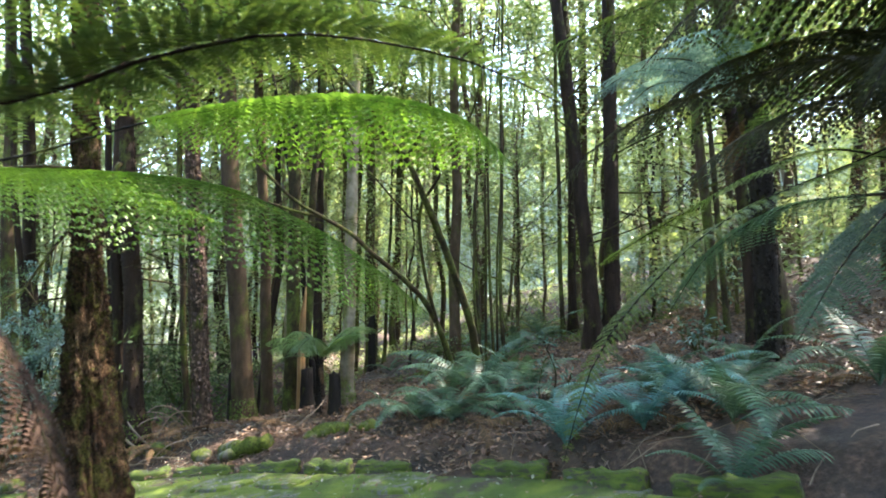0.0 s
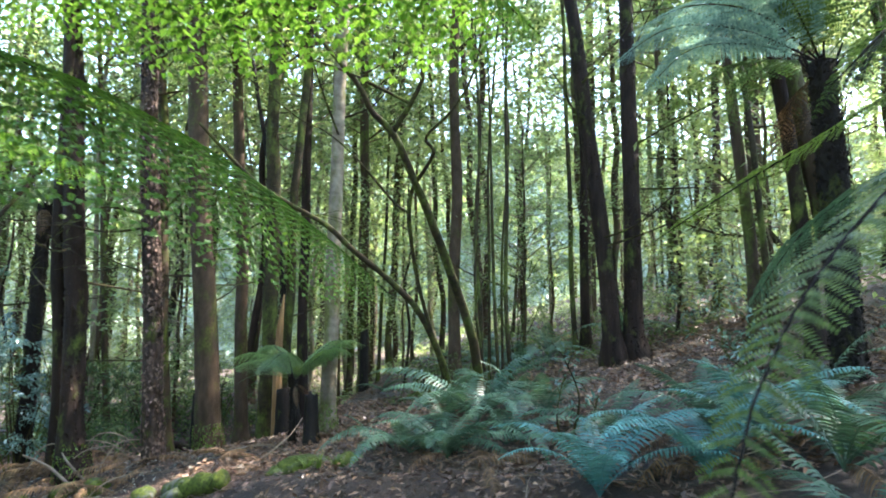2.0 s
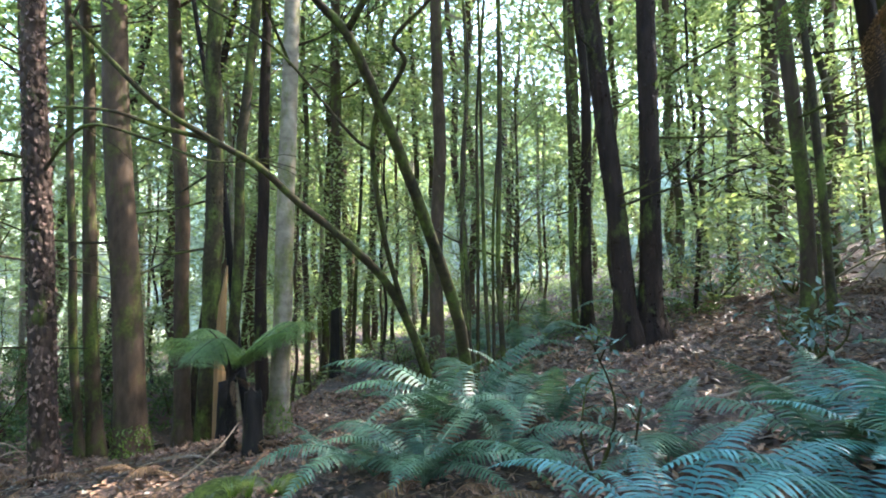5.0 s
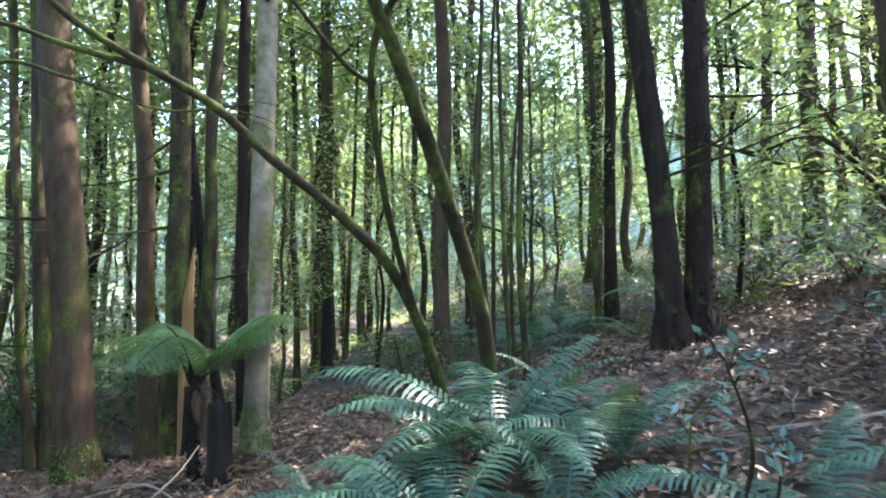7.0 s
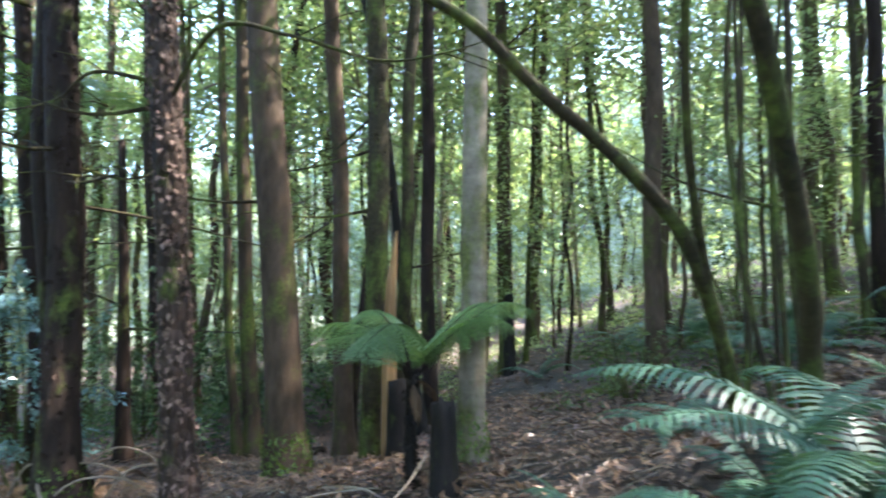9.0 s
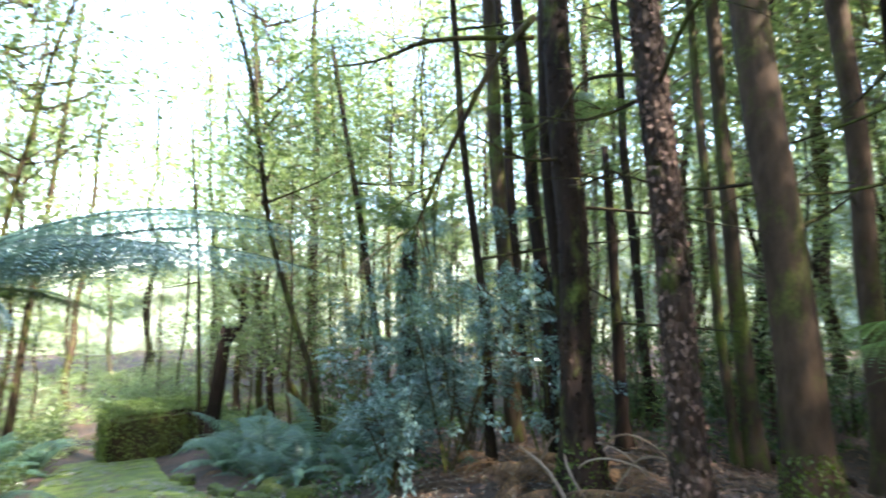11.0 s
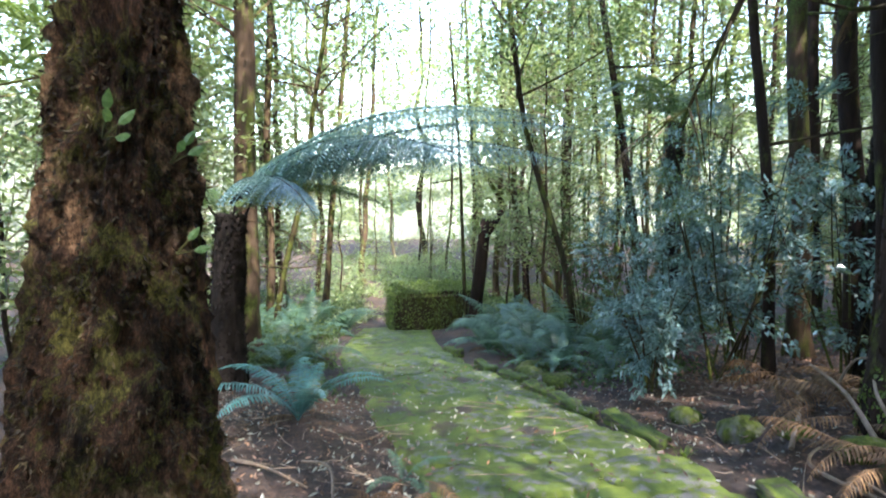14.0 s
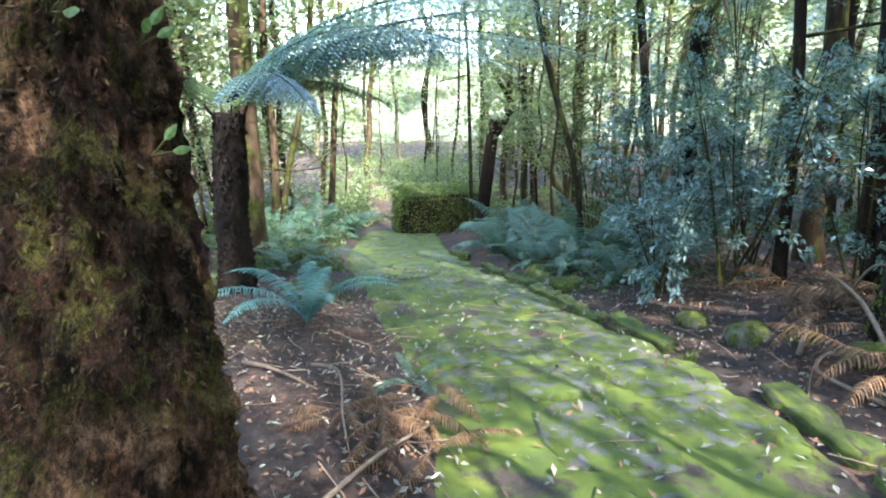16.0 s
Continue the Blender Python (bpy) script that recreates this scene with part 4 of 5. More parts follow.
BLUE = "lush blue-green fern with arching fronds on the bank"
for k, (x, y, size, n) in enumerate([
        (0.1, 7.0, 0.95, 10), (-0.3, 7.4, 0.85, 9), (0.7, 7.0, 0.85, 9), (0.45, 7.8, 1.1, 9), (2.4, 4.5, 1.0, 8),
        (1.6, 6.3, 0.7, 7), (2.2, 5.7, 0.85, 7), (2.9, 5.2, 0.8, 7), (3.4, 6.1, 0.75, 6), (1.2, 7.6, 0.8, 7), (0.1, 8.0, 0.75, 7), (1.0, 8.4, 0.7, 7),
        (-0.75, 7.9, 0.45, 6), (3.7, 4.6, 1.0, 8), (2.0, 3.75, 0.75, 7), (-0.15, 9.6, 0.6, 7)]):
    fern(x, y, size, n, BLUE, 100 + k, 1 + k % 2)
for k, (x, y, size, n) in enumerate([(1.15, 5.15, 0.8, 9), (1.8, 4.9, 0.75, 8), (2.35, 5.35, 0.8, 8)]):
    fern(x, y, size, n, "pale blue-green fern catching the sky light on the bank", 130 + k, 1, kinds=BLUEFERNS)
fern(-6.4, 4.3, 0.8, 8, "fern growing beside the mossy path, tinted by sky light", 140, 1, kinds=BLUEFERNS)
for k, (x, y, size) in enumerate([(1.6, 12.2, 0.8), (2.1, 12.8, 0.9), (2.4, 14.2, 1.0), (1.2, 13.4, 0.8), (3.9, 13.0, 0.8), (0.2, 16, 0.9), (1.0, 15, 1.0), (4.5, 15, 0.9), (-1.4, 14.5, 0.6)]):
    fern(x, y, size, 8, "yellow-green fern on the shady slope", 150 + k, 0, group="far ferns")
for k, (x, y, size, n, label) in enumerate([
        (-4.96, 5.2, 0.3, 4, "small green fern at the edge of the mossy path"),
        (-12.4, 7.2, 1.0, 8, BLUE), (-11.6, 7.6, 1.0, 8, BLUE), (-10.7, 7.7, 1.1, 8, BLUE), (-9.9, 8.1, 1.1, 9, BLUE), (-9.2, 7.7, 0.9, 8, BLUE), (-13.3, 7.6, 1.0, 8, BLUE), (-8.5, 8.4, 1.1, 8, BLUE),
        (-10.2, 8.9, 1.0, 8, BLUE), (-13.6, 2.6, 1.1, 9, "green fern beside the path"), (-14.2, 3.3, 1.1, 9, "green fern beside the path"), (-12.6, 2.9, 0.9, 8, "green fern beside the path"),
        (-15.2, 3.6, 1.1, 9, "green fern beside the path"), (-16.2, 4.1, 1.0, 8, "green fern beside the path"), (-14.8, 2.3, 1.1, 8, "green fern beside the path"), (-11.8, 2.2, 0.9, 8, "green fern beside the path"),
        (-16.4, 2.9, 1.1, 8, "green fern beside the path"), (-14.6, 8.0, 0.9, 8, BLUE), (-9.6, 7.35, 0.7, 8, BLUE), (-8.8, 7.6, 0.6, 7, BLUE), (-10.4, 7.15, 0.75, 8, BLUE), (-11.2, 7.0, 0.8, 8, BLUE), (-7.9, 7.9, 0.6, 7, BLUE), (-9.6, 3.6, 0.6, 7, "green fern beside the path"), (-10.6, 3.9, 0.7, 8, "green fern beside the path"), (-11.4, 3.4, 0.8, 8, "green fern beside the path")]):
    fern(x, y, size, n, label, 200 + k, k % 3 == 0)

TF = [frond_mesh(2.3, 0.36, 34, 42, -38, 31, M_FROND, True), frond_mesh(2.6, 0.38, 36, 30, -45, 32, M_FROND, True, twist=10), frond_mesh(2.0, 0.34, 30, 58, -20, 33, M_FROND, True, twist=-12)]
TFD = [frond_mesh(1.9, 0.25, 26, 0, -80, 34, M_BRONZE, True, droop=0.9), frond_mesh(1.7, 0.22, 24, -30, -85, 35, M_BRONZE, True, droop=0.8, twist=15)]


def tree_fern(x, y, r, h, n, label, seed, size=1.0, dead=3, lx=0.0, ly=0.0, skip=(), material=None):
    """A tree fern: fibrous trunk, crown of fronds, a few withered ones hanging."""
    rng = random.Random(seed)
    root = thing("tree_fern", (x, y, ground_z(x, y)), label, "tree fern")
    body = part("trunk", trunk_mesh(r, h, lx, ly, material or M_CHAR, 20, 1.25, 0.28, 0.03, seed, 0.1), root, "black fibrous trunk")
    part("fibre", flakes(body.data, int(1500 * h * r / 0.3), 0.05, M_CHAR, -0.1, h + 0.1, seed, 0.8, "fibre"), root, "shaggy dark fibre")["kind"] = "stuff"
    for k in range(n):
        a = 360 * k / n + rng.uniform(-10, 10)
        if any(lo < a % 360 < hi for lo, hi in skip):
            continue
        part("frond", TF[rng.randrange(3)], root, m=pose(lx * h, ly * h, h - 0.03, rng.uniform(-8, 8), rng.uniform(-8, 8), a) @ Matrix.Scale(size * rng.uniform(0.85, 1.1), 4))
    for k in range(dead):
        a = 360 * k / max(dead, 1) + rng.uniform(-30, 30)
        if any(lo < a % 360 < hi for lo, hi in skip):
            continue
        part("dead_frond", TFD[k % 2], root, "withered brown frond", m=pose(lx * h, ly * h, h - 0.08, 0, rng.uniform(-10, 10), a) @ Matrix.Scale(size * rng.uniform(0.7, 1.0), 4))
    for k in range(7):
        a = rng.uniform(0, 6.28)
        p = Vector((lx * h + math.cos(a) * r * 0.7, ly * h + math.sin(a) * r * 0.7, h - 0.05))
        part("frond_stub", Shape().tube([p, p + Vector((math.cos(a) * 0.1, math.sin(a) * 0.1, rng.uniform(0.1, 0.28)))], [0.018, 0.008], 6).mesh("frond_stub", M_CHAR), root)
    return root


def own_frond(root, base, azimuth, length, width, rise, fall, seed, material=M_FROND, twist=0.0, name="frond", droop=0.75, pairs=50):
    """One frond of its own shape under a tree fern; base in the world, azimuth in degrees from north to the west."""
    leaves, rib = frond_mesh(length, width, pairs, rise, fall, seed, material, True, twist=twist, stalk=0.013, droop=droop, leaflets=13 if pairs < 60 else 18)
    ob = part(name, leaves, root, m=pose(base[0] - root.location.x, base[1] - root.location.y, base[2] - root.location.z, 0, 0, azimuth))
    part("stalk", rib, ob, "dark wiry stalk")


def laid_frond(root, pts, width, seed, material, pairs=56, droop=0.5, bare=0.12, stalk=0.012, label="", name="frond", leaflets=12):
    """One frond under a tree fern whose midrib follows a course of points in the world."""
    o = Vector(root.location)
    leaves, rib = frond_mesh(1, width, pairs, 0, 0, seed, material, True, bare, droop, 0.0, stalk, leaflets, [Vector(p) - o for p in pts])
    ob = part(name, leaves, root, label)
    part("stalk", rib, ob, "dark wiry stalk")


# tree ferns either side of the start
T1 = tree_fern(-3.7, 2.3, 0.14, 2.5, 9, "tree fern with long green fronds over the slope", 61, 0.9, 2, skip=[(230, 360), (0, 20)])
# three fronds in the brighter copy of the leaf, coloured as sunlit
laid_frond(T1, [(-3.6, 2.35, 2.2), (-2.9, 2.5, 2.5), (-2.29, 2.62, 2.58), (-1.21, 2.6, 2.5), (-0.6, 2.6, 2.24), (-0.25, 2.65, 1.99), (-0.06, 2.7, 1.82)], 0.32, 71, M_LITFROND, 120, 1.3, 0.3)
laid_frond(T1, [(-3.6, 2.35, 2.25), (-2.9, 2.6, 2.52), (-2.3, 2.75, 2.68), (-1.45, 2.8, 2.93), (-0.5, 2.85, 3.03), (0.1, 2.8, 2.9), (0.4, 2.75, 2.62)], 0.44, 72, M_LITFROND, 90, 0.75, 0.5)
laid_frond(T1, [(-3.6, 2.4, 2.2), (-3.1, 3.0, 2.65), (-2.4, 3.6, 2.75), (-1.7, 4.1, 2.5)], 0.36, 75, M_LITFROND, 50, 0.6)
T0 = tree_fern(-2.75, 0.0, 0.13, 1.75, 8, "tree fern with thick dark stalks arching overhead", 68, 0.8, 2, skip=[(225, 345)])
laid_frond(T0, [(-2.7, 0.1, 1.85), (-2.0, 0.9, 2.28), (-1.42, 1.5, 2.52), (-0.97, 1.6, 2.72), (-0.5, 1.72, 2.86), (0.1, 1.9, 2.84), (0.5, 2.0, 2.7)], 0.34, 77, M_FROND, 60, 0.2, 0.3, 0.017)
laid_frond(T0, [(-2.7, 0.1, 1.85), (-2.0, 0.8, 2.5), (-1.4, 1.3, 2.85), (-0.7, 1.6, 3.0), (0.0, 1.8, 2.98)], 0.36, 78, M_FROND, 56, 0.3, 0.25, 0.015)
laid_frond(T0, [(-2.7, 0.1, 1.85), (-2.2, 1.2, 2.2), (-1.78, 1.85, 1.92), (-1.5, 1.98, 1.3), (-1.38, 2.0, 0.85)], 0.24, 79, M_RUST, 34, 0.8, 0.45, 0.012, "withered reddish frond", "dead_frond")
T2 = tree_fern(3.25, 3.3, 0.14, 2.3, 9, "tree fern with long green and withered fronds over the slope", 62, 0.9, 1, skip=[(20, 190)])
laid_frond(T2, [(3.15, 3.35, 2.75), (2.5, 3.25, 2.85), (1.95, 3.2, 2.68), (1.57, 3.3, 2.46), (1.3, 3.55, 2.28), (1.12, 3.85, 2.13)], 0.13, 81, M_YELLOWFROND, 60, 0.3)
laid_frond(T2, [(3.15, 3.3, 2.65), (2.5, 2.4, 2.75), (1.91, 2.22, 2.52), (1.29, 2.18, 2.26), (0.89, 2.15, 1.94), (0.63, 2.08, 1.63), (0.48, 1.99, 1.26)], 0.16, 82, M_YELLOWFROND, 66, 0.25)
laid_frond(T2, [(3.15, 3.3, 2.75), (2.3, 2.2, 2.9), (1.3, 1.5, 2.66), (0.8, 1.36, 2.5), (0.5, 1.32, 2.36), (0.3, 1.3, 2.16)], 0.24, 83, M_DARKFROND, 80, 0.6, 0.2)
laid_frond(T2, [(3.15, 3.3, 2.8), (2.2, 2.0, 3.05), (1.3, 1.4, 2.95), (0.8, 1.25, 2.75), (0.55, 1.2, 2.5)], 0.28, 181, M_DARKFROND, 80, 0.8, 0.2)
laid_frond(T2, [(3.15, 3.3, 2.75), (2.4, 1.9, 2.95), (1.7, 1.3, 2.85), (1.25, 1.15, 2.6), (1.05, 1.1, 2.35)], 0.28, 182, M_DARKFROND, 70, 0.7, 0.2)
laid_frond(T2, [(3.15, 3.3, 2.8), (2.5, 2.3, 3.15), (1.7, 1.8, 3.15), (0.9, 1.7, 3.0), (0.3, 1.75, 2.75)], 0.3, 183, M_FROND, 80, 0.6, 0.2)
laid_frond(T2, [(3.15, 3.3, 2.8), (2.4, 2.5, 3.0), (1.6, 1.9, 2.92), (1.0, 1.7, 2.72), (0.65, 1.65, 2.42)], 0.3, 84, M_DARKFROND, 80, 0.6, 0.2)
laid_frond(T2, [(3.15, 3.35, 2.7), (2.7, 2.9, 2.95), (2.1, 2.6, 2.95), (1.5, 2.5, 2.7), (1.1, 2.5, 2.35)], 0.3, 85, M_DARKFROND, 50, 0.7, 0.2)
laid_frond(T2, [(3.1, 3.4, 2.6), (2.6, 3.9, 2.6), (2.2, 4.3, 2.3), (1.95, 4.6, 1.8)], 0.3, 86, M_FERN, 44, 0.5)
laid_frond(T2, [(3.1, 3.2, 2.5), (2.5, 2.7, 2.45), (2.0, 2.5, 2.1), (1.7, 2.45, 1.7)], 0.28, 87, M_FERN, 44, 0.5)
SPIKY = tree_fern(3.85, 6.45, 0.145, 3.1, 10, "tall tree fern with a spiky black trunk on the slope", 63, 1.0, 3, skip=[(40, 140)])
# four fronds whose colour carries the sky's sheen
for k, (dx, dy, dz) in enumerate([(-1.9, -0.5, 0.15), (-1.8, 0.4, 0.3), (-1.5, -1.2, 0.2), (-1.2, 1.2, 0.35)]):
    cx, cy, cz = 3.85, 6.45, SPIKY.location.z + 3.1
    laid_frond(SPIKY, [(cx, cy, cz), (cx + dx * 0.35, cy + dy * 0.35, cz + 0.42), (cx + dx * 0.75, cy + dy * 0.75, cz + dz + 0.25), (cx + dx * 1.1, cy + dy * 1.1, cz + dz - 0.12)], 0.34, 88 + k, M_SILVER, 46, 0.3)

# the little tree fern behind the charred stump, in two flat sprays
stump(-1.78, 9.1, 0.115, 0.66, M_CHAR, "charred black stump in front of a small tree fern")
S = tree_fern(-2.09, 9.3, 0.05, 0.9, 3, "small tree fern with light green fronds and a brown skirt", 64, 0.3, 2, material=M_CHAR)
# sprays in the lightened leaf colour, as if better lit
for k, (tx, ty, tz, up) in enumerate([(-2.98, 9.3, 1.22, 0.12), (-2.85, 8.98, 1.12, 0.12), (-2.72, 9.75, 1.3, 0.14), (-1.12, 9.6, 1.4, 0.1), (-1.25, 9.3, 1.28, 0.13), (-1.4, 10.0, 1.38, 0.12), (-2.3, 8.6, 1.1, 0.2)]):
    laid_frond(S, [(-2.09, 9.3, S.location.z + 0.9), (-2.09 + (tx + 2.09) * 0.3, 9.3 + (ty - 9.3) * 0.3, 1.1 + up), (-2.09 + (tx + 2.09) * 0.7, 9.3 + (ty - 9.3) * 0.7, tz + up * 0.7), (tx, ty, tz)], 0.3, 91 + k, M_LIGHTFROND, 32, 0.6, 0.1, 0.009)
W = tree_fern(-8.3, 3.17, 0.22, 2.15, 11, "tree fern with a thick black trunk and silvery fronds tinted sky blue", 65, 0.95, 4, 0.0, 0.06, skip=[(250, 330)])
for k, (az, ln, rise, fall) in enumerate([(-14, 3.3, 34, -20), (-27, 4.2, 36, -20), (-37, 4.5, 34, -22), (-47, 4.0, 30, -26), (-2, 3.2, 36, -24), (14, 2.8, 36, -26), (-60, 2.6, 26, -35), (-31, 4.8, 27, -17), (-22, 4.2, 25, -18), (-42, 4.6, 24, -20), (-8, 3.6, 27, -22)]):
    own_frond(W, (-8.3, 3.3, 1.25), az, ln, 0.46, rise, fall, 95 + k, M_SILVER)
tree_fern(-9.6, 9.6, 0.14, 3.6, 11, "tree fern among the shrubs by the path", 66, 0.9, 4)
tree_fern(-6.4, 10.0, 0.12, 4.2, 10, "tall tree fern behind the shrubs", 67, 0.6, 3)


# ---- shrubs and hedge ----
def shrub(x, y, h, spread, n, label, seed, leaf=0.085, material=None, stems=7):
    """A broad-leaved shrub: thin stems that fork, glossy leaves in sprays."""
    rng = random.Random(seed)
    root = thing("shrub", (x, y, ground_z(x, y)), label, "shrub")
    leaves = Shape()
    for k in range(stems):
        a = 2 * math.pi * k / stems + rng.uniform(-0.4, 0.4)
        top = Vector((math.cos(a) * spread * rng.uniform(0.3, 1), math.sin(a) * spread * rng.uniform(0.3, 1), h * rng.uniform(0.55, 1.05)))
        line = smooth_line([Vector((rng.uniform(-.08, .08), rng.uniform(-.08, .08), -0.05)), top * 0.5 + any_way(rng) * 0.12, top], 6)
        s = Shape().tube(line, [0.016 * (1 - 0.8 * i / 12) for i in range(13)], 5)
        for _ in range(9):
            p = line[rng.randrange(4, 13)]
            q = p + any_way(rng, 0.5) * rng.uniform(0.25, 0.7) * min(1, spread)
            s.tube([p, p.lerp(q, 0.5) + Vector((0, 0, 0.04)), q], [0.006, 0.004, 0.002], 4)
            for _ in range(n // (stems * 9)):
                c = p.lerp(q, rng.uniform(0.25, 1)) + any_way(rng) * 0.06
                leaves.leaf(c, (q - p).normalized() + any_way(rng) * 0.9 - Vector((0, 0, 0.25)), any_way(rng) + Vector((0, 0, 1.5)), leaf * rng.uniform(0.7, 1.35), leaf * rng.uniform(0.35, 0.5))
        part("stem", s.mesh("stem", M_LIMB), root)
    part("foliage", leaves.mesh("foliage", material or M_SHRUB), root)
    return root


GLOSSY = "dense shrub with small glossy leaves, tinted sky blue, beside the path"
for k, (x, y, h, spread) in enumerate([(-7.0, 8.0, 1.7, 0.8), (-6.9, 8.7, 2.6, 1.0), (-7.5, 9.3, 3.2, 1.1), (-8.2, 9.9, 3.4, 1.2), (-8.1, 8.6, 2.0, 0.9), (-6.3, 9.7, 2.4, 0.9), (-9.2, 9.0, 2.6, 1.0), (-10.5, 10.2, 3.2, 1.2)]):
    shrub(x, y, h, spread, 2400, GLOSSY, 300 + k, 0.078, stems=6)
for k, (x, y, h, spread) in enumerate([(-11.5, 9.4, 2.6, 1.1), (-12.6, 9.3, 2.8, 1.2), (-9.8, 0.9, 2.4, 1.2), (-7.4, 12.6, 2.2, 1.2), (-6.6, 14.0, 1.8, 1.2), (-9.0, 14.5, 2.2, 1.3), (-8.2, 16.0, 2.2, 1.3), (-6.0, 16.5, 1.8, 1.2)]):
    shrub(x, y, h, spread, 1000, "leafy green shrub in the undergrowth", 320 + k, 0.1, M_CROWN2)
shrub(3.7, 8.0, 0.6, 0.5, 160, "sparse shrub with pale narrow leaves on the slope", 340, 0.11)
shrub(1.25, 6.4, 0.85, 0.35, 110, "thin sapling with a few pale leaves among the ferns", 341, 0.07, stems=3)
shrub(6.0, 11.8, 1.3, 1.2, 700, "low grey-green shrub on the slope", 342, 0.1)
shrub(5.4, 13.2, 1.4, 1.2, 700, "low grey-green shrub on the slope", 343, 0.1)
shrub(1.7, 14.8, 2.2, 1.2, 900, "leafy shrub behind the saplings", 344, 0.1, M_CROWN)
shrub(-0.2, 12.0, 1.0, 0.8, 400, "low yellow-green shrub under the trees", 345, 0.08, M_CROWN)


def hedge(x, y, long, deep, high):
    rng = random.Random(77)
    root = thing("hedge", (x, y, ground_z(x, y)), "neatly clipped box hedge lit by the sun", "hedge", turn=radians(8))
    core = bmesh.new()
    bmesh.ops.create_cube(core, size=1)
    for v in core.verts:
        v.co = Vector((v.co.x * (deep - 0.12), v.co.y * (long - 0.12), (v.co.z + 0.5) * (high - 0.06)))
    bmesh.ops.bevel(core, geom=core.edges[:], offset=0.12, segments=3, affect="EDGES")
    me = bpy.data.meshes.new("core")
    core.to_mesh(me)
    me.materials.append(M_LIMB)
    part("core", me, root, "dense twiggy core")
    s = Shape()
    for _ in range(9000):
        face = rng.choice("xXyYzzz")
        p = Vector((rng.uniform(-.5, .5) * deep, rng.uniform(-.5, .5) * long, rng.uniform(0, 1) * high))
        n = Vector((0, 0, 1))
        if face in "xX":
            n = Vector((1 if face == "x" else -1, 0, 0))
            p.x = n.x * deep / 2
        elif face in "yY":
            n = Vector((0, 1 if face == "y" else -1, 0))
            p.y = n.y * long / 2
        else:
            p.z = high
        p += n * (rng.gauss(-0.02, 0.03) + 0.05 * noise.noise(p * 2))
        s.leaf(p, any_way(rng) + n * 0.6, n + any_way(rng), rng.uniform(0.04, 0.08), rng.uniform(0.025, 0.045))
    part("foliage", s.mesh("foliage", M_HEDGE), root)


hedge(-17.6, 6.55, 2.5, 1.6, 1.25)


# ---- rocks, dead wood, litter ----
def lump(r, seed, squash=0.7, level=2):
    bm = bmesh.new()
    bmesh.ops.create_icosphere(bm, subdivisions=level + 1, radius=1)
    for v in bm.verts:
        k = 1 + 0.3 * noise.noise(v.co * 1.3 + Vector((seed, 0, 0))) + 0.12 * noise.noise(v.co * 3.2 + Vector((0, seed, 0)))
        v.co = Vector((v.co.x * r[0] * k, v.co.y * r[1] * k, v.co.z * r[2] * k * squash))
    me = bpy.data.meshes.new("rock")
    bm.to_mesh(me)
    bm.free()
    me.materials.append(M_STONE)
    me.shade_smooth()
    return me


for k, (x, y, a, b, c) in enumerate([
        (-8.7, 7.15, 0.3, 0.22, 0.22), (-8.1, 7.35, 0.28, 0.24, 0.24), (-9.1, 7.25, 0.3, 0.25, 0.22), (-6.0, 7.85, 0.17, 0.14, 0.15), (-5.45, 8.0, 0.22, 0.17, 0.2), (-5.15, 8.25, 0.15, 0.13, 0.13), (-4.6, 8.32, 0.2, 0.16, 0.16),
        (-4.25, 8.3, 0.22, 0.18, 0.2), (-2.85, 7.7, 0.24, 0.15, 0.16), (-3.4, 7.9, 0.2, 0.14, 0.15), (-1.5, 7.75, 0.32, 0.22, 0.18), (-1.0, 7.6, 0.22, 0.16, 0.15), (-1.75, 7.6, 0.16, 0.13, 0.12)]):
    thing("rock", (x, y, ground_z(x, y) - c * 0.05), "mossy stone half sunk in the forest floor", "rock", "mossy stones", turn=k * 1.3, data=lump((a, b, c), k * 2.7))


def log(a, b, r, label, material, seed=0):
    A, B = Vector((a[0], a[1], ground_z(*a[:2]) + r * 0.6)), Vector((b[0], b[1], ground_z(*b[:2]) + r * 0.6))
    pts = [A.lerp(B, i / 10) + Vector((0, 0, 0.03 * math.sin(i * 1.7 + seed))) for i in range(11)]
    o = thing("log", tuple(A), label, "log")
    part("wood", Shape().tube([p - A for p in pts], [r * (1 + 0.12 * math.sin(i * 2.1 + seed)) for i in range(11)], 12, 0.3).mesh("wood", material, True), o)


log((-2.35, 7.5), (-3.05, 7.75), 0.11, "short mossy log lying beside the kerb", M_STONE, 1)
log((-0.2, 12.6), (-3.2, 13.4), 0.1, "fallen brown log under the trees", M_BARK, 2)
log((-5.9, 13.2), (-4.4, 12.7), 0.07, "fallen dark log in the litter", M_DARK, 3)


def tuft(x, y, n, h, seed):
    rng = random.Random(seed)
    s = Shape()
    for _ in range(n):
        a = rng.uniform(0, 6.28)
        d = Vector((math.cos(a), math.sin(a), 0))
        p, w = d * rng.uniform(0, 0.06), 0.006
        side = Vector((-d.y, d.x, 0)) * w
        k, b = h * rng.uniform(0.6, 1.2), len(s.v)
        for f in range(5):
            t = f / 4
            c = p + d * k * 0.7 * t * t + Vector((0, 0, k * (t - 0.45 * t * t)))
            s.v += [c - side * (1 - t * 0.9), c + side * (1 - t * 0.9)]
        for f in range(4):
            s.f.append((b + 2 * f, b + 2 * f + 1, b + 2 * f + 3, b + 2 * f + 2))
    thing("grass_tuft", (x, y, ground_z(x, y) + 0.02), "tuft of long yellow-green grass by a mossy stone", "grass", "grass tufts", data=s.mesh("grass_tuft", M_BLADE))


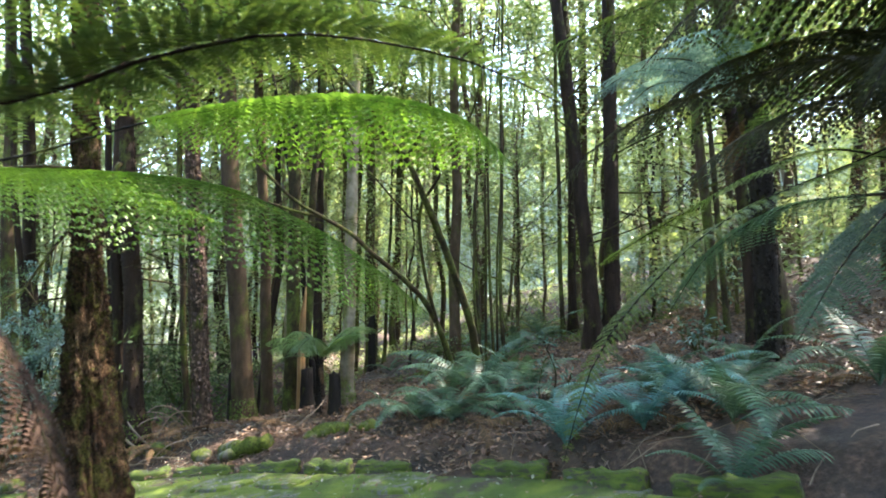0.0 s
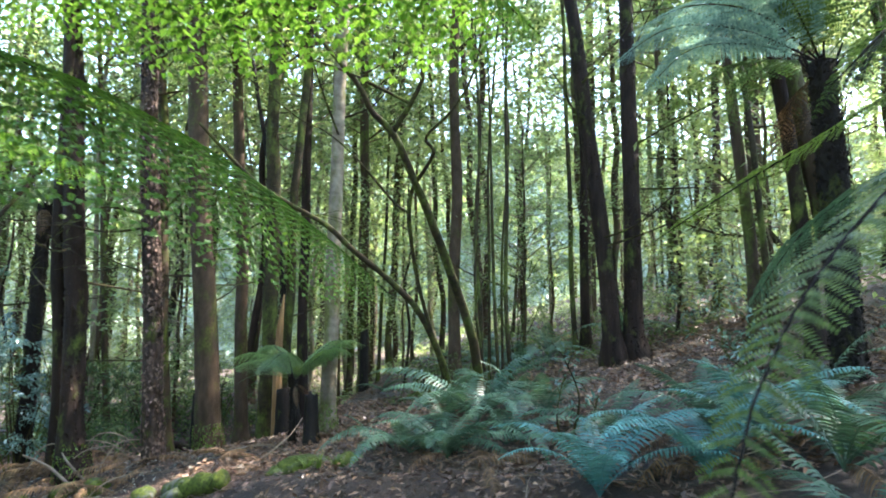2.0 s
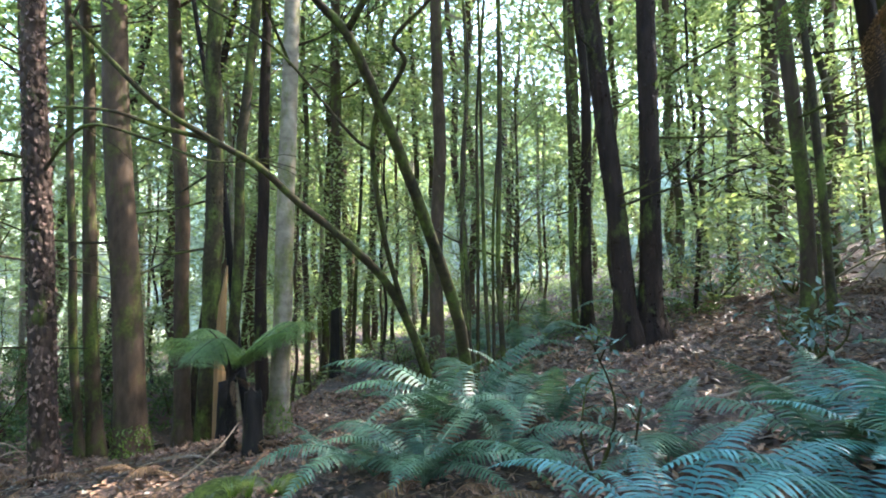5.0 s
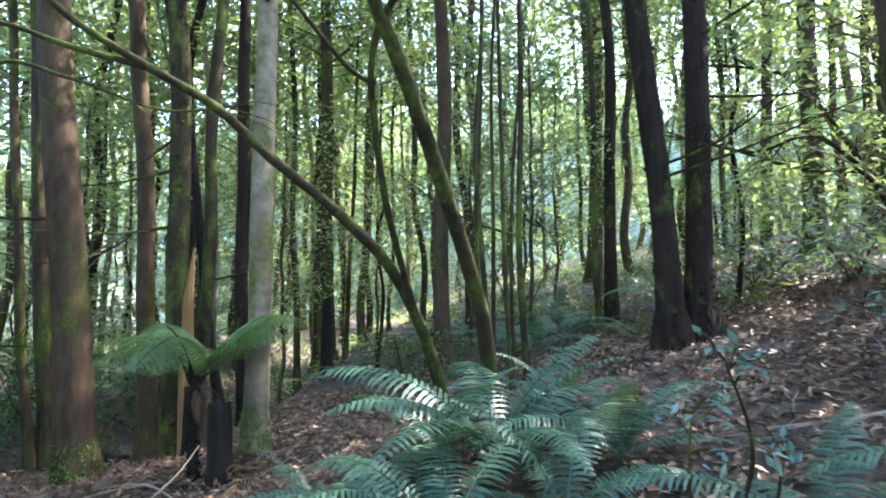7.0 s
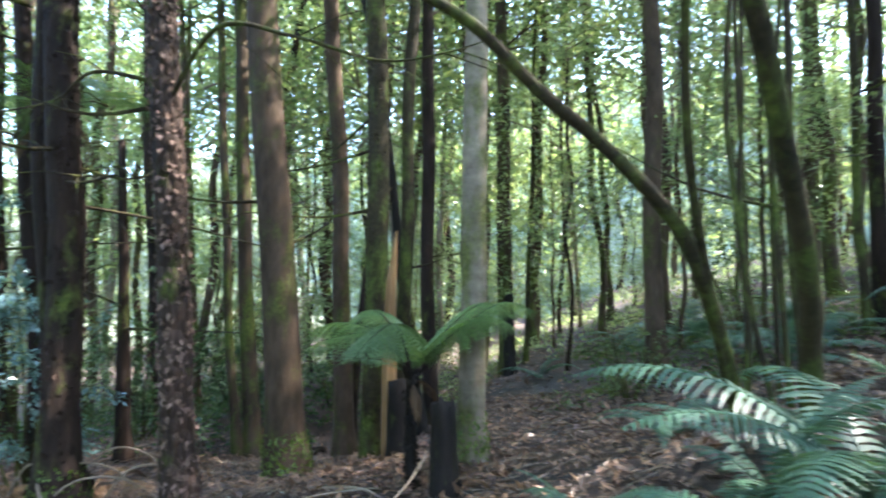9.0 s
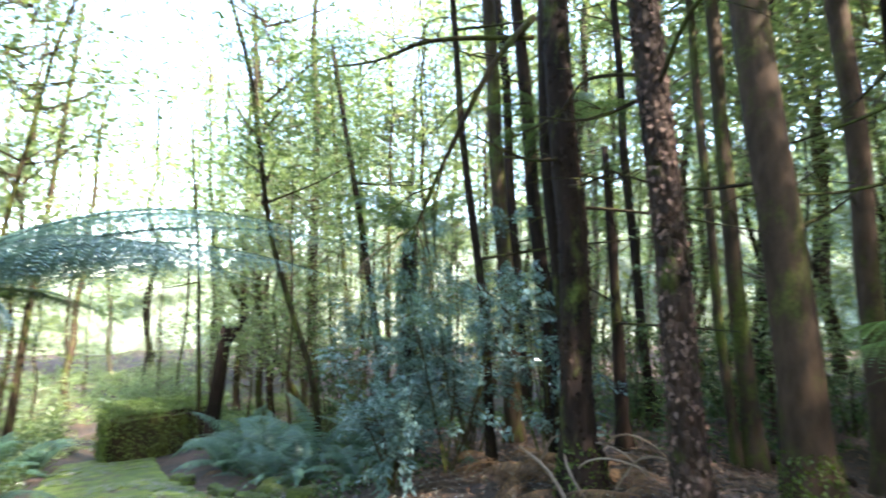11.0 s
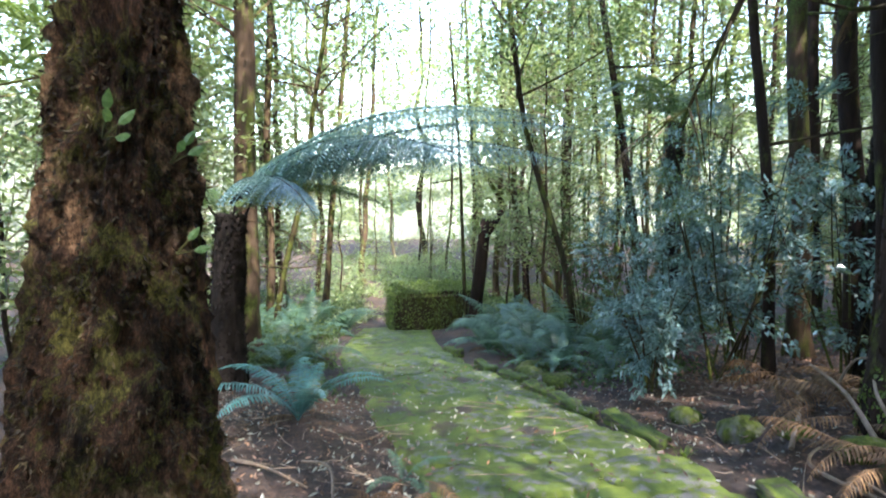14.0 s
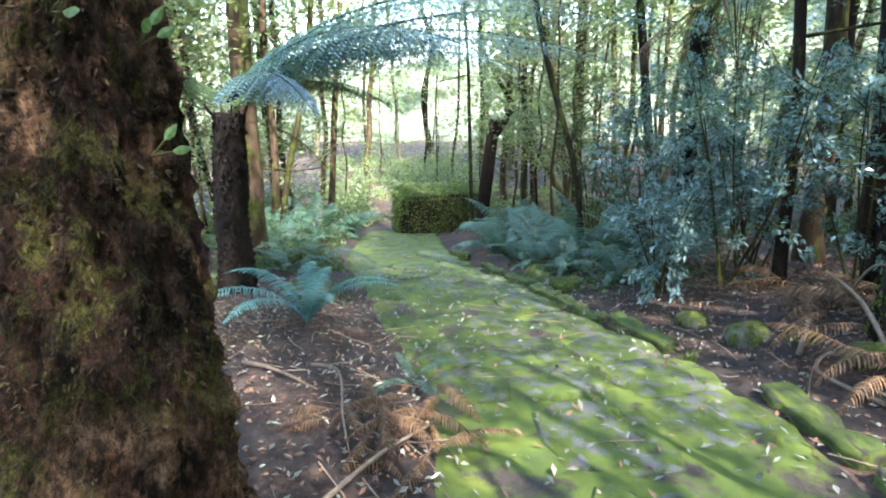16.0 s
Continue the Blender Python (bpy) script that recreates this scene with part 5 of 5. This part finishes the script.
for k, (x, y) in enumerate([(-1.3, 7.5), (-1.1, 7.45), (-1.45, 7.55), (-3.4, 5.0), (-4.3, 6.4), (-5.2, 7.35)]):
    tuft(x, y, 26, 0.22 if k < 3 else 0.1, k)


def stick(pts, r, label, name="stick"):
    a = Vector(pts[0])
    line = smooth_line([Vector(p) - a for p in pts], 6)
    n = len(line)
    thing(name, tuple(a), label, "branch", "fallen sticks", data=Shape().tube(line, [r * (1 - 0.6 * i / n) for i in range(n)], 7, 0.15).mesh(name, M_TWIG, True))


def on_ground(x, y, up=0.02):
    return (x, y, ground_z(x, y) + up)


stick([on_ground(-3.55, 4.75, 0.02), on_ground(-3.9, 5.0, 0.1), on_ground(-4.3, 5.3, 0.06)], 0.014, "pale bent stick lying against the path edge")
stick([on_ground(-4.9, 4.55, 0.12), on_ground(-4.6, 4.75, 0.2), on_ground(-4.2, 4.8, 0.1), on_ground(-3.95, 4.85, 0.02)], 0.011, "pale crooked twig on dead fern")
stick([on_ground(-5.3, 4.0), on_ground(-5.0, 4.3, 0.05), on_ground(-4.7, 4.6)], 0.016, "broken brown stick on the soil")
stick([on_ground(-4.6, 8.4), on_ground(-4.95, 8.45, 0.28), on_ground(-5.2, 8.35, 0.5)], 0.022, "pale dead branch leaning at a trunk")
stick([on_ground(-4.5, 8.5), on_ground(-4.75, 8.5, 0.3), on_ground(-4.95, 8.65, 0.45)], 0.018, "pale forked dead branch at a trunk")
stick([on_ground(-4.9, 8.0, 0.05), on_ground(-5.6, 8.6, 0.1), on_ground(-6.4, 8.8, 0.06)], 0.02, "long fallen branch behind the kerb")
stick([on_ground(-4.1, 7.95), on_ground(-4.6, 7.9, 0.07), on_ground(-4.75, 8.2, 0.05), on_ground(-4.2, 8.35, 0.03)], 0.016, "curled dry vine on the soil")
stick([on_ground(-2.2, 8.3), on_ground(-1.9, 8.45, 0.25), on_ground(-1.8, 8.7, 0.42)], 0.012, "thin dead frond stalk beside the small tree fern")
stick([on_ground(-2.9, 9.2), on_ground(-2.4, 9.1, 0.05), on_ground(-1.9, 8.6, 0.02)], 0.016, "fallen twig in the litter")
stick([on_ground(2.1, 7.6), on_ground(2.9, 7.4, 0.03), on_ground(3.9, 7.9, 0.05)], 0.022, "fallen branch across the leaf litter")
stick([on_ground(1.6, 8.6), on_ground(2.2, 8.3, 0.02), on_ground(2.7, 8.5)], 0.014, "fallen twig in leaf litter")
stick([on_ground(-3.2, 8.1), on_ground(-2.8, 8.8, 0.05), on_ground(-2.1, 9.3)], 0.015, "fallen branch in the litter")


for k, (x, y, dx, dy, up) in enumerate([(-4.9, 8.5, 0.9, 0.35, 0.32), (-5.2, 8.75, 1.1, 0.1, 0.38), (-5.6, 8.9, 1.0, -0.2, 0.4), (-4.5, 8.75, 0.7, 0.3, 0.3), (-4.2, 8.1, 0.6, 0.25, 0.12), (-4.4, 7.95, 0.7, -0.1, 0.1), (-5.0, 9.0, 0.8, 0.3, 0.42)]):
    stick([on_ground(x, y, 0.0), on_ground(x + dx * 0.3, y + dy * 0.3, up), on_ground(x + dx * 0.7, y + dy * 0.7, up * 0.9), on_ground(x + dx, y + dy, 0.06)], 0.012, "arching dry brown bracken stalk on the soil", "bracken_stalk")


def dead_heap(x, y, n, size, label, seed):
    rng = random.Random(seed)
    root = thing("dead_fern", (x, y, ground_z(x, y)), label, "dead fern", "withered ferns")
    for k in range(n):
        part("dead_frond", DEAD[k % 2], root, m=pose(rng.uniform(-.2, .2), rng.uniform(-.2, .2), 0.12, rng.uniform(-15, 15), rng.uniform(-30, 30), rng.uniform(0, 360)) @ Matrix.Scale(size * rng.uniform(0.7, 1.2), 4))


for k, (x, y, n, size) in enumerate([(-4.1, 5.1, 12, 0.5), (-4.3, 4.85, 9, 0.5), (-4.3, 8.2, 9, 0.8), (-5.0, 8.5, 9, 0.8), (-3.9, 8.6, 8, 0.8), (-4.5, 5.15, 9, 0.6), (-5.7, 9.0, 9, 0.95), (-5.2, 8.8, 9, 0.9), (-5.0, 9.3, 7, 0.9), (-6.2, 8.9, 7, 0.9), (-1.5, 8.7, 5, 0.7), (0.4, 6.4, 5, 0.7), (1.9, 5.3, 6, 0.7), (2.7, 4.9, 5, 0.7), (-2.6, 8.4, 5, 0.7)]):
    dead_heap(x, y, n, size, "heap of withered brown fern fronds", 400 + k)


def scatter(name, n, xs, ys, size, material, label, seed, lift=0.012, on_path=None, flat=0.35):
    rng = random.Random(seed)
    s = Shape()
    while len(s.f) < n:
        x, y = rng.uniform(*xs), rng.uniform(*ys)
        inside = kerb_y(x) - 2.15 < y < kerb_y(x)
        if on_path is not None and inside != on_path:
            continue
        if not on_path and noise.noise(Vector((x * 0.8, y * 0.8, 4))) < rng.uniform(-0.9, 0.1):
            continue
        p = Vector((x, y, ground_z(x, y) + lift + rng.uniform(0, 0.03)))
        s.leaf(p, any_way(rng, flat), Vector((rng.gauss(0, .4), rng.gauss(0, .4), 1)), size * rng.uniform(0.6, 1.5), size * rng.uniform(0.3, 0.6))
    return tagged(new(name, s.mesh(name, material)), label, "fallen leaves", kind="stuff")


scatter("fallen_leaves", 26000, (-3.3, 7), (4.6, 13), 0.08, M_LITTER, "dry brown fallen leaves on the forest floor", 501, on_path=False)
scatter("fallen_leaves", 12000, (-14, 12), (9, 24), 0.1, M_LITTER, "dry brown fallen leaves under the trees", 502, on_path=False)
scatter("fallen_leaves", 4500, (-9, -3), (2.5, 8.6), 0.042, M_LITTER, "dry brown fallen leaves beside the path", 503, on_path=False)
scatter("fallen_leaves", 7000, (-9, -3.3), (8.4, 13), 0.07, M_LITTER, "dry brown fallen leaves under dark trunks", 507, on_path=False)
scatter("path_leaves", 700, (-10, 2), (3.6, 7.4), 0.056, M_PALELEAF, "pale fallen leaves on the mossy path", 504, 0.035, True)
scatter("path_leaves", 450, (-10, 2), (3.6, 7.4), 0.055, M_LITTER, "brown fallen leaves on the mossy path", 505, 0.035, True)
scatter("fallen_leaves", 2200, (-9, -3), (2.5, 9), 0.05, M_PALELEAF, "pale fallen leaves beside the path", 506, 0.02, False)


def twigs(n, xs, ys, seed):
    rng = random.Random(seed)
    s = Shape()
    for _ in range(n):
        x, y = rng.uniform(*xs), rng.uniform(*ys)
        if kerb_y(x) - 2.1 < y < kerb_y(x) and rng.random() < 0.8:
            continue
        a, ln = rng.uniform(0, 6.28), rng.uniform(0.12, 0.55)
        pts = [(x + math.cos(a) * ln * t + rng.gauss(0, .015), y + math.sin(a) * ln * t + rng.gauss(0, .015)) for t in (0, 0.5, 1)]
        s.tube([(px, py, ground_z(px, py) + 0.025 + rng.uniform(0, 0.02)) for px, py in pts], [0.005, 0.004, 0.002], 4)
    return tagged(new("twigs", s.mesh("twigs", M_TWIG)), "thin dry twigs on the forest floor", "twigs", kind="stuff")


def low_growth(n, xs, ys, size, material, label, seed, high=0.5):
    """Low leafy plants that cover the ground in drifts."""
    rng = random.Random(seed)
    s = Shape()
    while len(s.f) < n:
        x, y = rng.uniform(*xs), rng.uniform(*ys)
        if kerb_y(x) - 2.4 < y < kerb_y(x) + 0.3 and x > -20 or noise.noise(Vector((x * 0.7, y * 0.7, 8))) < -0.15:
            continue
        tall = high * (0.6 + noise.noise(Vector((x * 1.3, y * 1.3, 2))))
        for _ in range(12):
            p = Vector((x + rng.gauss(0, .12), y + rng.gauss(0, .12), ground_z(x, y) + abs(rng.gauss(0, 1)) * tall * 0.6))
            s.leaf(p, any_way(rng, 0.6), any_way(rng) + Vector((0, 0, 1.2)), size * rng.uniform(0.6, 1.4), size * rng.uniform(0.3, 0.5))
    return tagged(new("undergrowth", s.mesh("undergrowth", material)), label, "undergrowth", kind="stuff")


low_growth(16000, (-26, -10.5), (-1, 4.4), 0.13, M_CROWN, "low green undergrowth beside the path", 611)
low_growth(12000, (-26, -12), (7.4, 13), 0.13, M_CROWN, "low green undergrowth round the hedge", 612)
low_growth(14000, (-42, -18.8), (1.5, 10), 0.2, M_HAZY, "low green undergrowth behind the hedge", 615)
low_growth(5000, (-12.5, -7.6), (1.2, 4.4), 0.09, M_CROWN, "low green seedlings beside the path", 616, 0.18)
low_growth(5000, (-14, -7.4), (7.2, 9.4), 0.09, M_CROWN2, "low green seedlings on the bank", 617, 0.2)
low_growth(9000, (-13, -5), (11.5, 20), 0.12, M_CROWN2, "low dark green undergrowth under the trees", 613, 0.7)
low_growth(12000, (-14, 9), (17, 36), 0.17, M_HAZY, "green undergrowth far under the trees, paled for haze", 618, 0.5)
low_growth(5000, (-1, 7), (11.8, 18), 0.1, M_CROWN, "low yellow-green undergrowth on the slope", 614, 0.25)

twigs(900, (-8, 6), (2.8, 12), 601)

# ---- path stones: slabs and kerb, parts of the pavement ----
rng = random.Random(31)


def slab_mesh(seed):
    r = random.Random(seed)
    k = 9
    rim = [(math.cos(6.283 * i / k) * r.uniform(0.9, 1.2), math.sin(6.283 * i / k) * r.uniform(0.9, 1.2)) for i in range(k)]
    rim = [(max(-0.9, min(0.9, a)), max(-0.9, min(0.9, b))) for a, b in rim]
    v = [(a, b, -0.09) for a, b in rim] + [(a, b, 0.008) for a, b in rim] + [(a * 0.95, b * 0.95, 0.02) for a, b in rim] + [(a * 0.5, b * 0.5, 0.024 + r.uniform(-.006, .008)) for a, b in rim] + [(0, 0, 0.024)]
    f = [(j * k + i, j * k + (i + 1) % k, (j + 1) * k + (i + 1) % k, (j + 1) * k + i) for j in range(3) for i in range(k)] + [(3 * k + i, 3 * k + (i + 1) % k, 4 * k) for i in range(k)]
    return mesh_of("paving_slab", v, f, M_SLAB, True)


SLABS = [slab_mesh(k) for k in range(7)]
x = 2.2
while x > -16.5:
    step = rng.uniform(0.6, 1.0)
    cuts = [0.0, rng.uniform(0.55, 0.75), rng.uniform(1.25, 1.5), 2.0]
    for a, b in zip(cuts, cuts[1:]):
        cx, cy = x - step / 2 + rng.uniform(-.05, .05), kerb_y(x - step / 2) - 0.12 - (a + b) / 2
        if rng.random() < 0.3:
            continue
        sx = math.atan2(ground_z(cx + 0.3, cy) - ground_z(cx - 0.3, cy), 0.6)
        turn = math.atan2(kerb_y(cx + 0.4) - kerb_y(cx - 0.4), 0.8)
        part("paving_slab", SLABS[rng.randrange(7)], PAVEMENT, m=Matrix.Translation((cx, cy, ground_z(cx, cy) + rng.uniform(-0.012, 0.012))) @ Euler((rng.gauss(0, .025), -sx + rng.gauss(0, .025), turn + rng.gauss(0, .06))).to_matrix().to_4x4() @ Matrix.Diagonal((step * 0.57, (b - a) * 0.57, 1, 1)))
    x -= step


def kerb_mesh(seed):
    v, f, n = [], [], 16
    ring = [(-0.5, -0.9), (-0.5, 0.35), (-0.36, 0.5), (0.0, 0.56), (0.36, 0.5), (0.5, 0.35), (0.5, -0.9)]
    for i in range(n + 1):
        t = i / n
        end = 1 - 0.12 * (abs(t * 2 - 1) ** 6)
        for a, b in ring:
            k = 1 + 0.45 * noise.noise(Vector((t * 5 + seed * 9, a * 2, b * 2))) + 0.3 * noise.noise(Vector((t * 11 + seed, a * 3, b * 3)))
            v.append((t - 0.5, a * k * end, b * k * end))
    m = len(ring)
    f = [(i * m + j, (i + 1) * m + j, (i + 1) * m + j + 1, i * m + j + 1) for i in range(n) for j in range(m - 1)]
    f += [tuple(range(m)), tuple(n * m + j for j in range(m))[::-1]]
    return mesh_of("kerb_stone", v, f, M_KERB, True)


KERBS = [kerb_mesh(k) for k in range(5)]
x = 2.3
while x > -13:
    slope = (kerb_y(x - 0.4) - kerb_y(x + 0.4)) / -0.8
    ln = rng.uniform(0.65, 1.0)
    run = ln / math.hypot(1, slope)
    cx = x - run / 2
    cy = kerb_y(cx) + rng.gauss(0, 0.02)
    tilt = math.atan2(ground_z(cx + 0.3, kerb_y(cx + 0.3)) - ground_z(cx - 0.3, kerb_y(cx - 0.3)), 0.6)
    if rng.random() > 0.1:
        part("kerb_stone", KERBS[rng.randrange(5)], PAVEMENT, m=Matrix.Translation((cx, cy, ground_z(cx, cy - 0.1) + rng.uniform(0.02, 0.05))) @ Euler((rng.gauss(0.1, .1), -tilt + rng.gauss(0, .03), math.atan(slope) + rng.gauss(0, .06))).to_matrix().to_4x4() @ Matrix.Diagonal((ln * 0.95, rng.uniform(0.12, 0.18), rng.uniform(0.1, 0.15), 1)))
    x -= run + rng.uniform(0.02, 0.1)


# ---- hanging vines by the clearing ----
for k, (x, y, top, low) in enumerate([(-11.2, 4.0, 6.4, 2.4), (-11.4, 4.5, 6.2, 1.9), (-11.0, 4.9, 6.0, 2.8), (-11.6, 3.6, 6.6, 2.2), (-11.3, 5.3, 6.3, 3.0), (-8.4, 9.2, 5.6, 1.4), (-8.9, 9.8, 6.0, 1.2)]):
    rng = random.Random(700 + k)
    pts = [Vector((x - 0.3, 2.75 + (y - 2.75) * 0.2, top + 0.6)) if x < -10 else Vector((-8.56, 10.6, top + 0.4)), Vector((x, y, top))]
    pts += [Vector((x + rng.gauss(0, .07), y + rng.gauss(0, .07), top + (low - top) * f)) for f in (0.3, 0.6, 0.85, 1)]
    a = pts[0]
    line = smooth_line([p - a for p in pts], 5)
    thing("vine", tuple(a), "thin brown vine hanging from a tree", "vine", "hanging vines", data=Shape().tube(line, [0.012 - 0.0003 * i for i in range(len(line))], 6, 0.1).mesh("vine", M_LIMB, True))
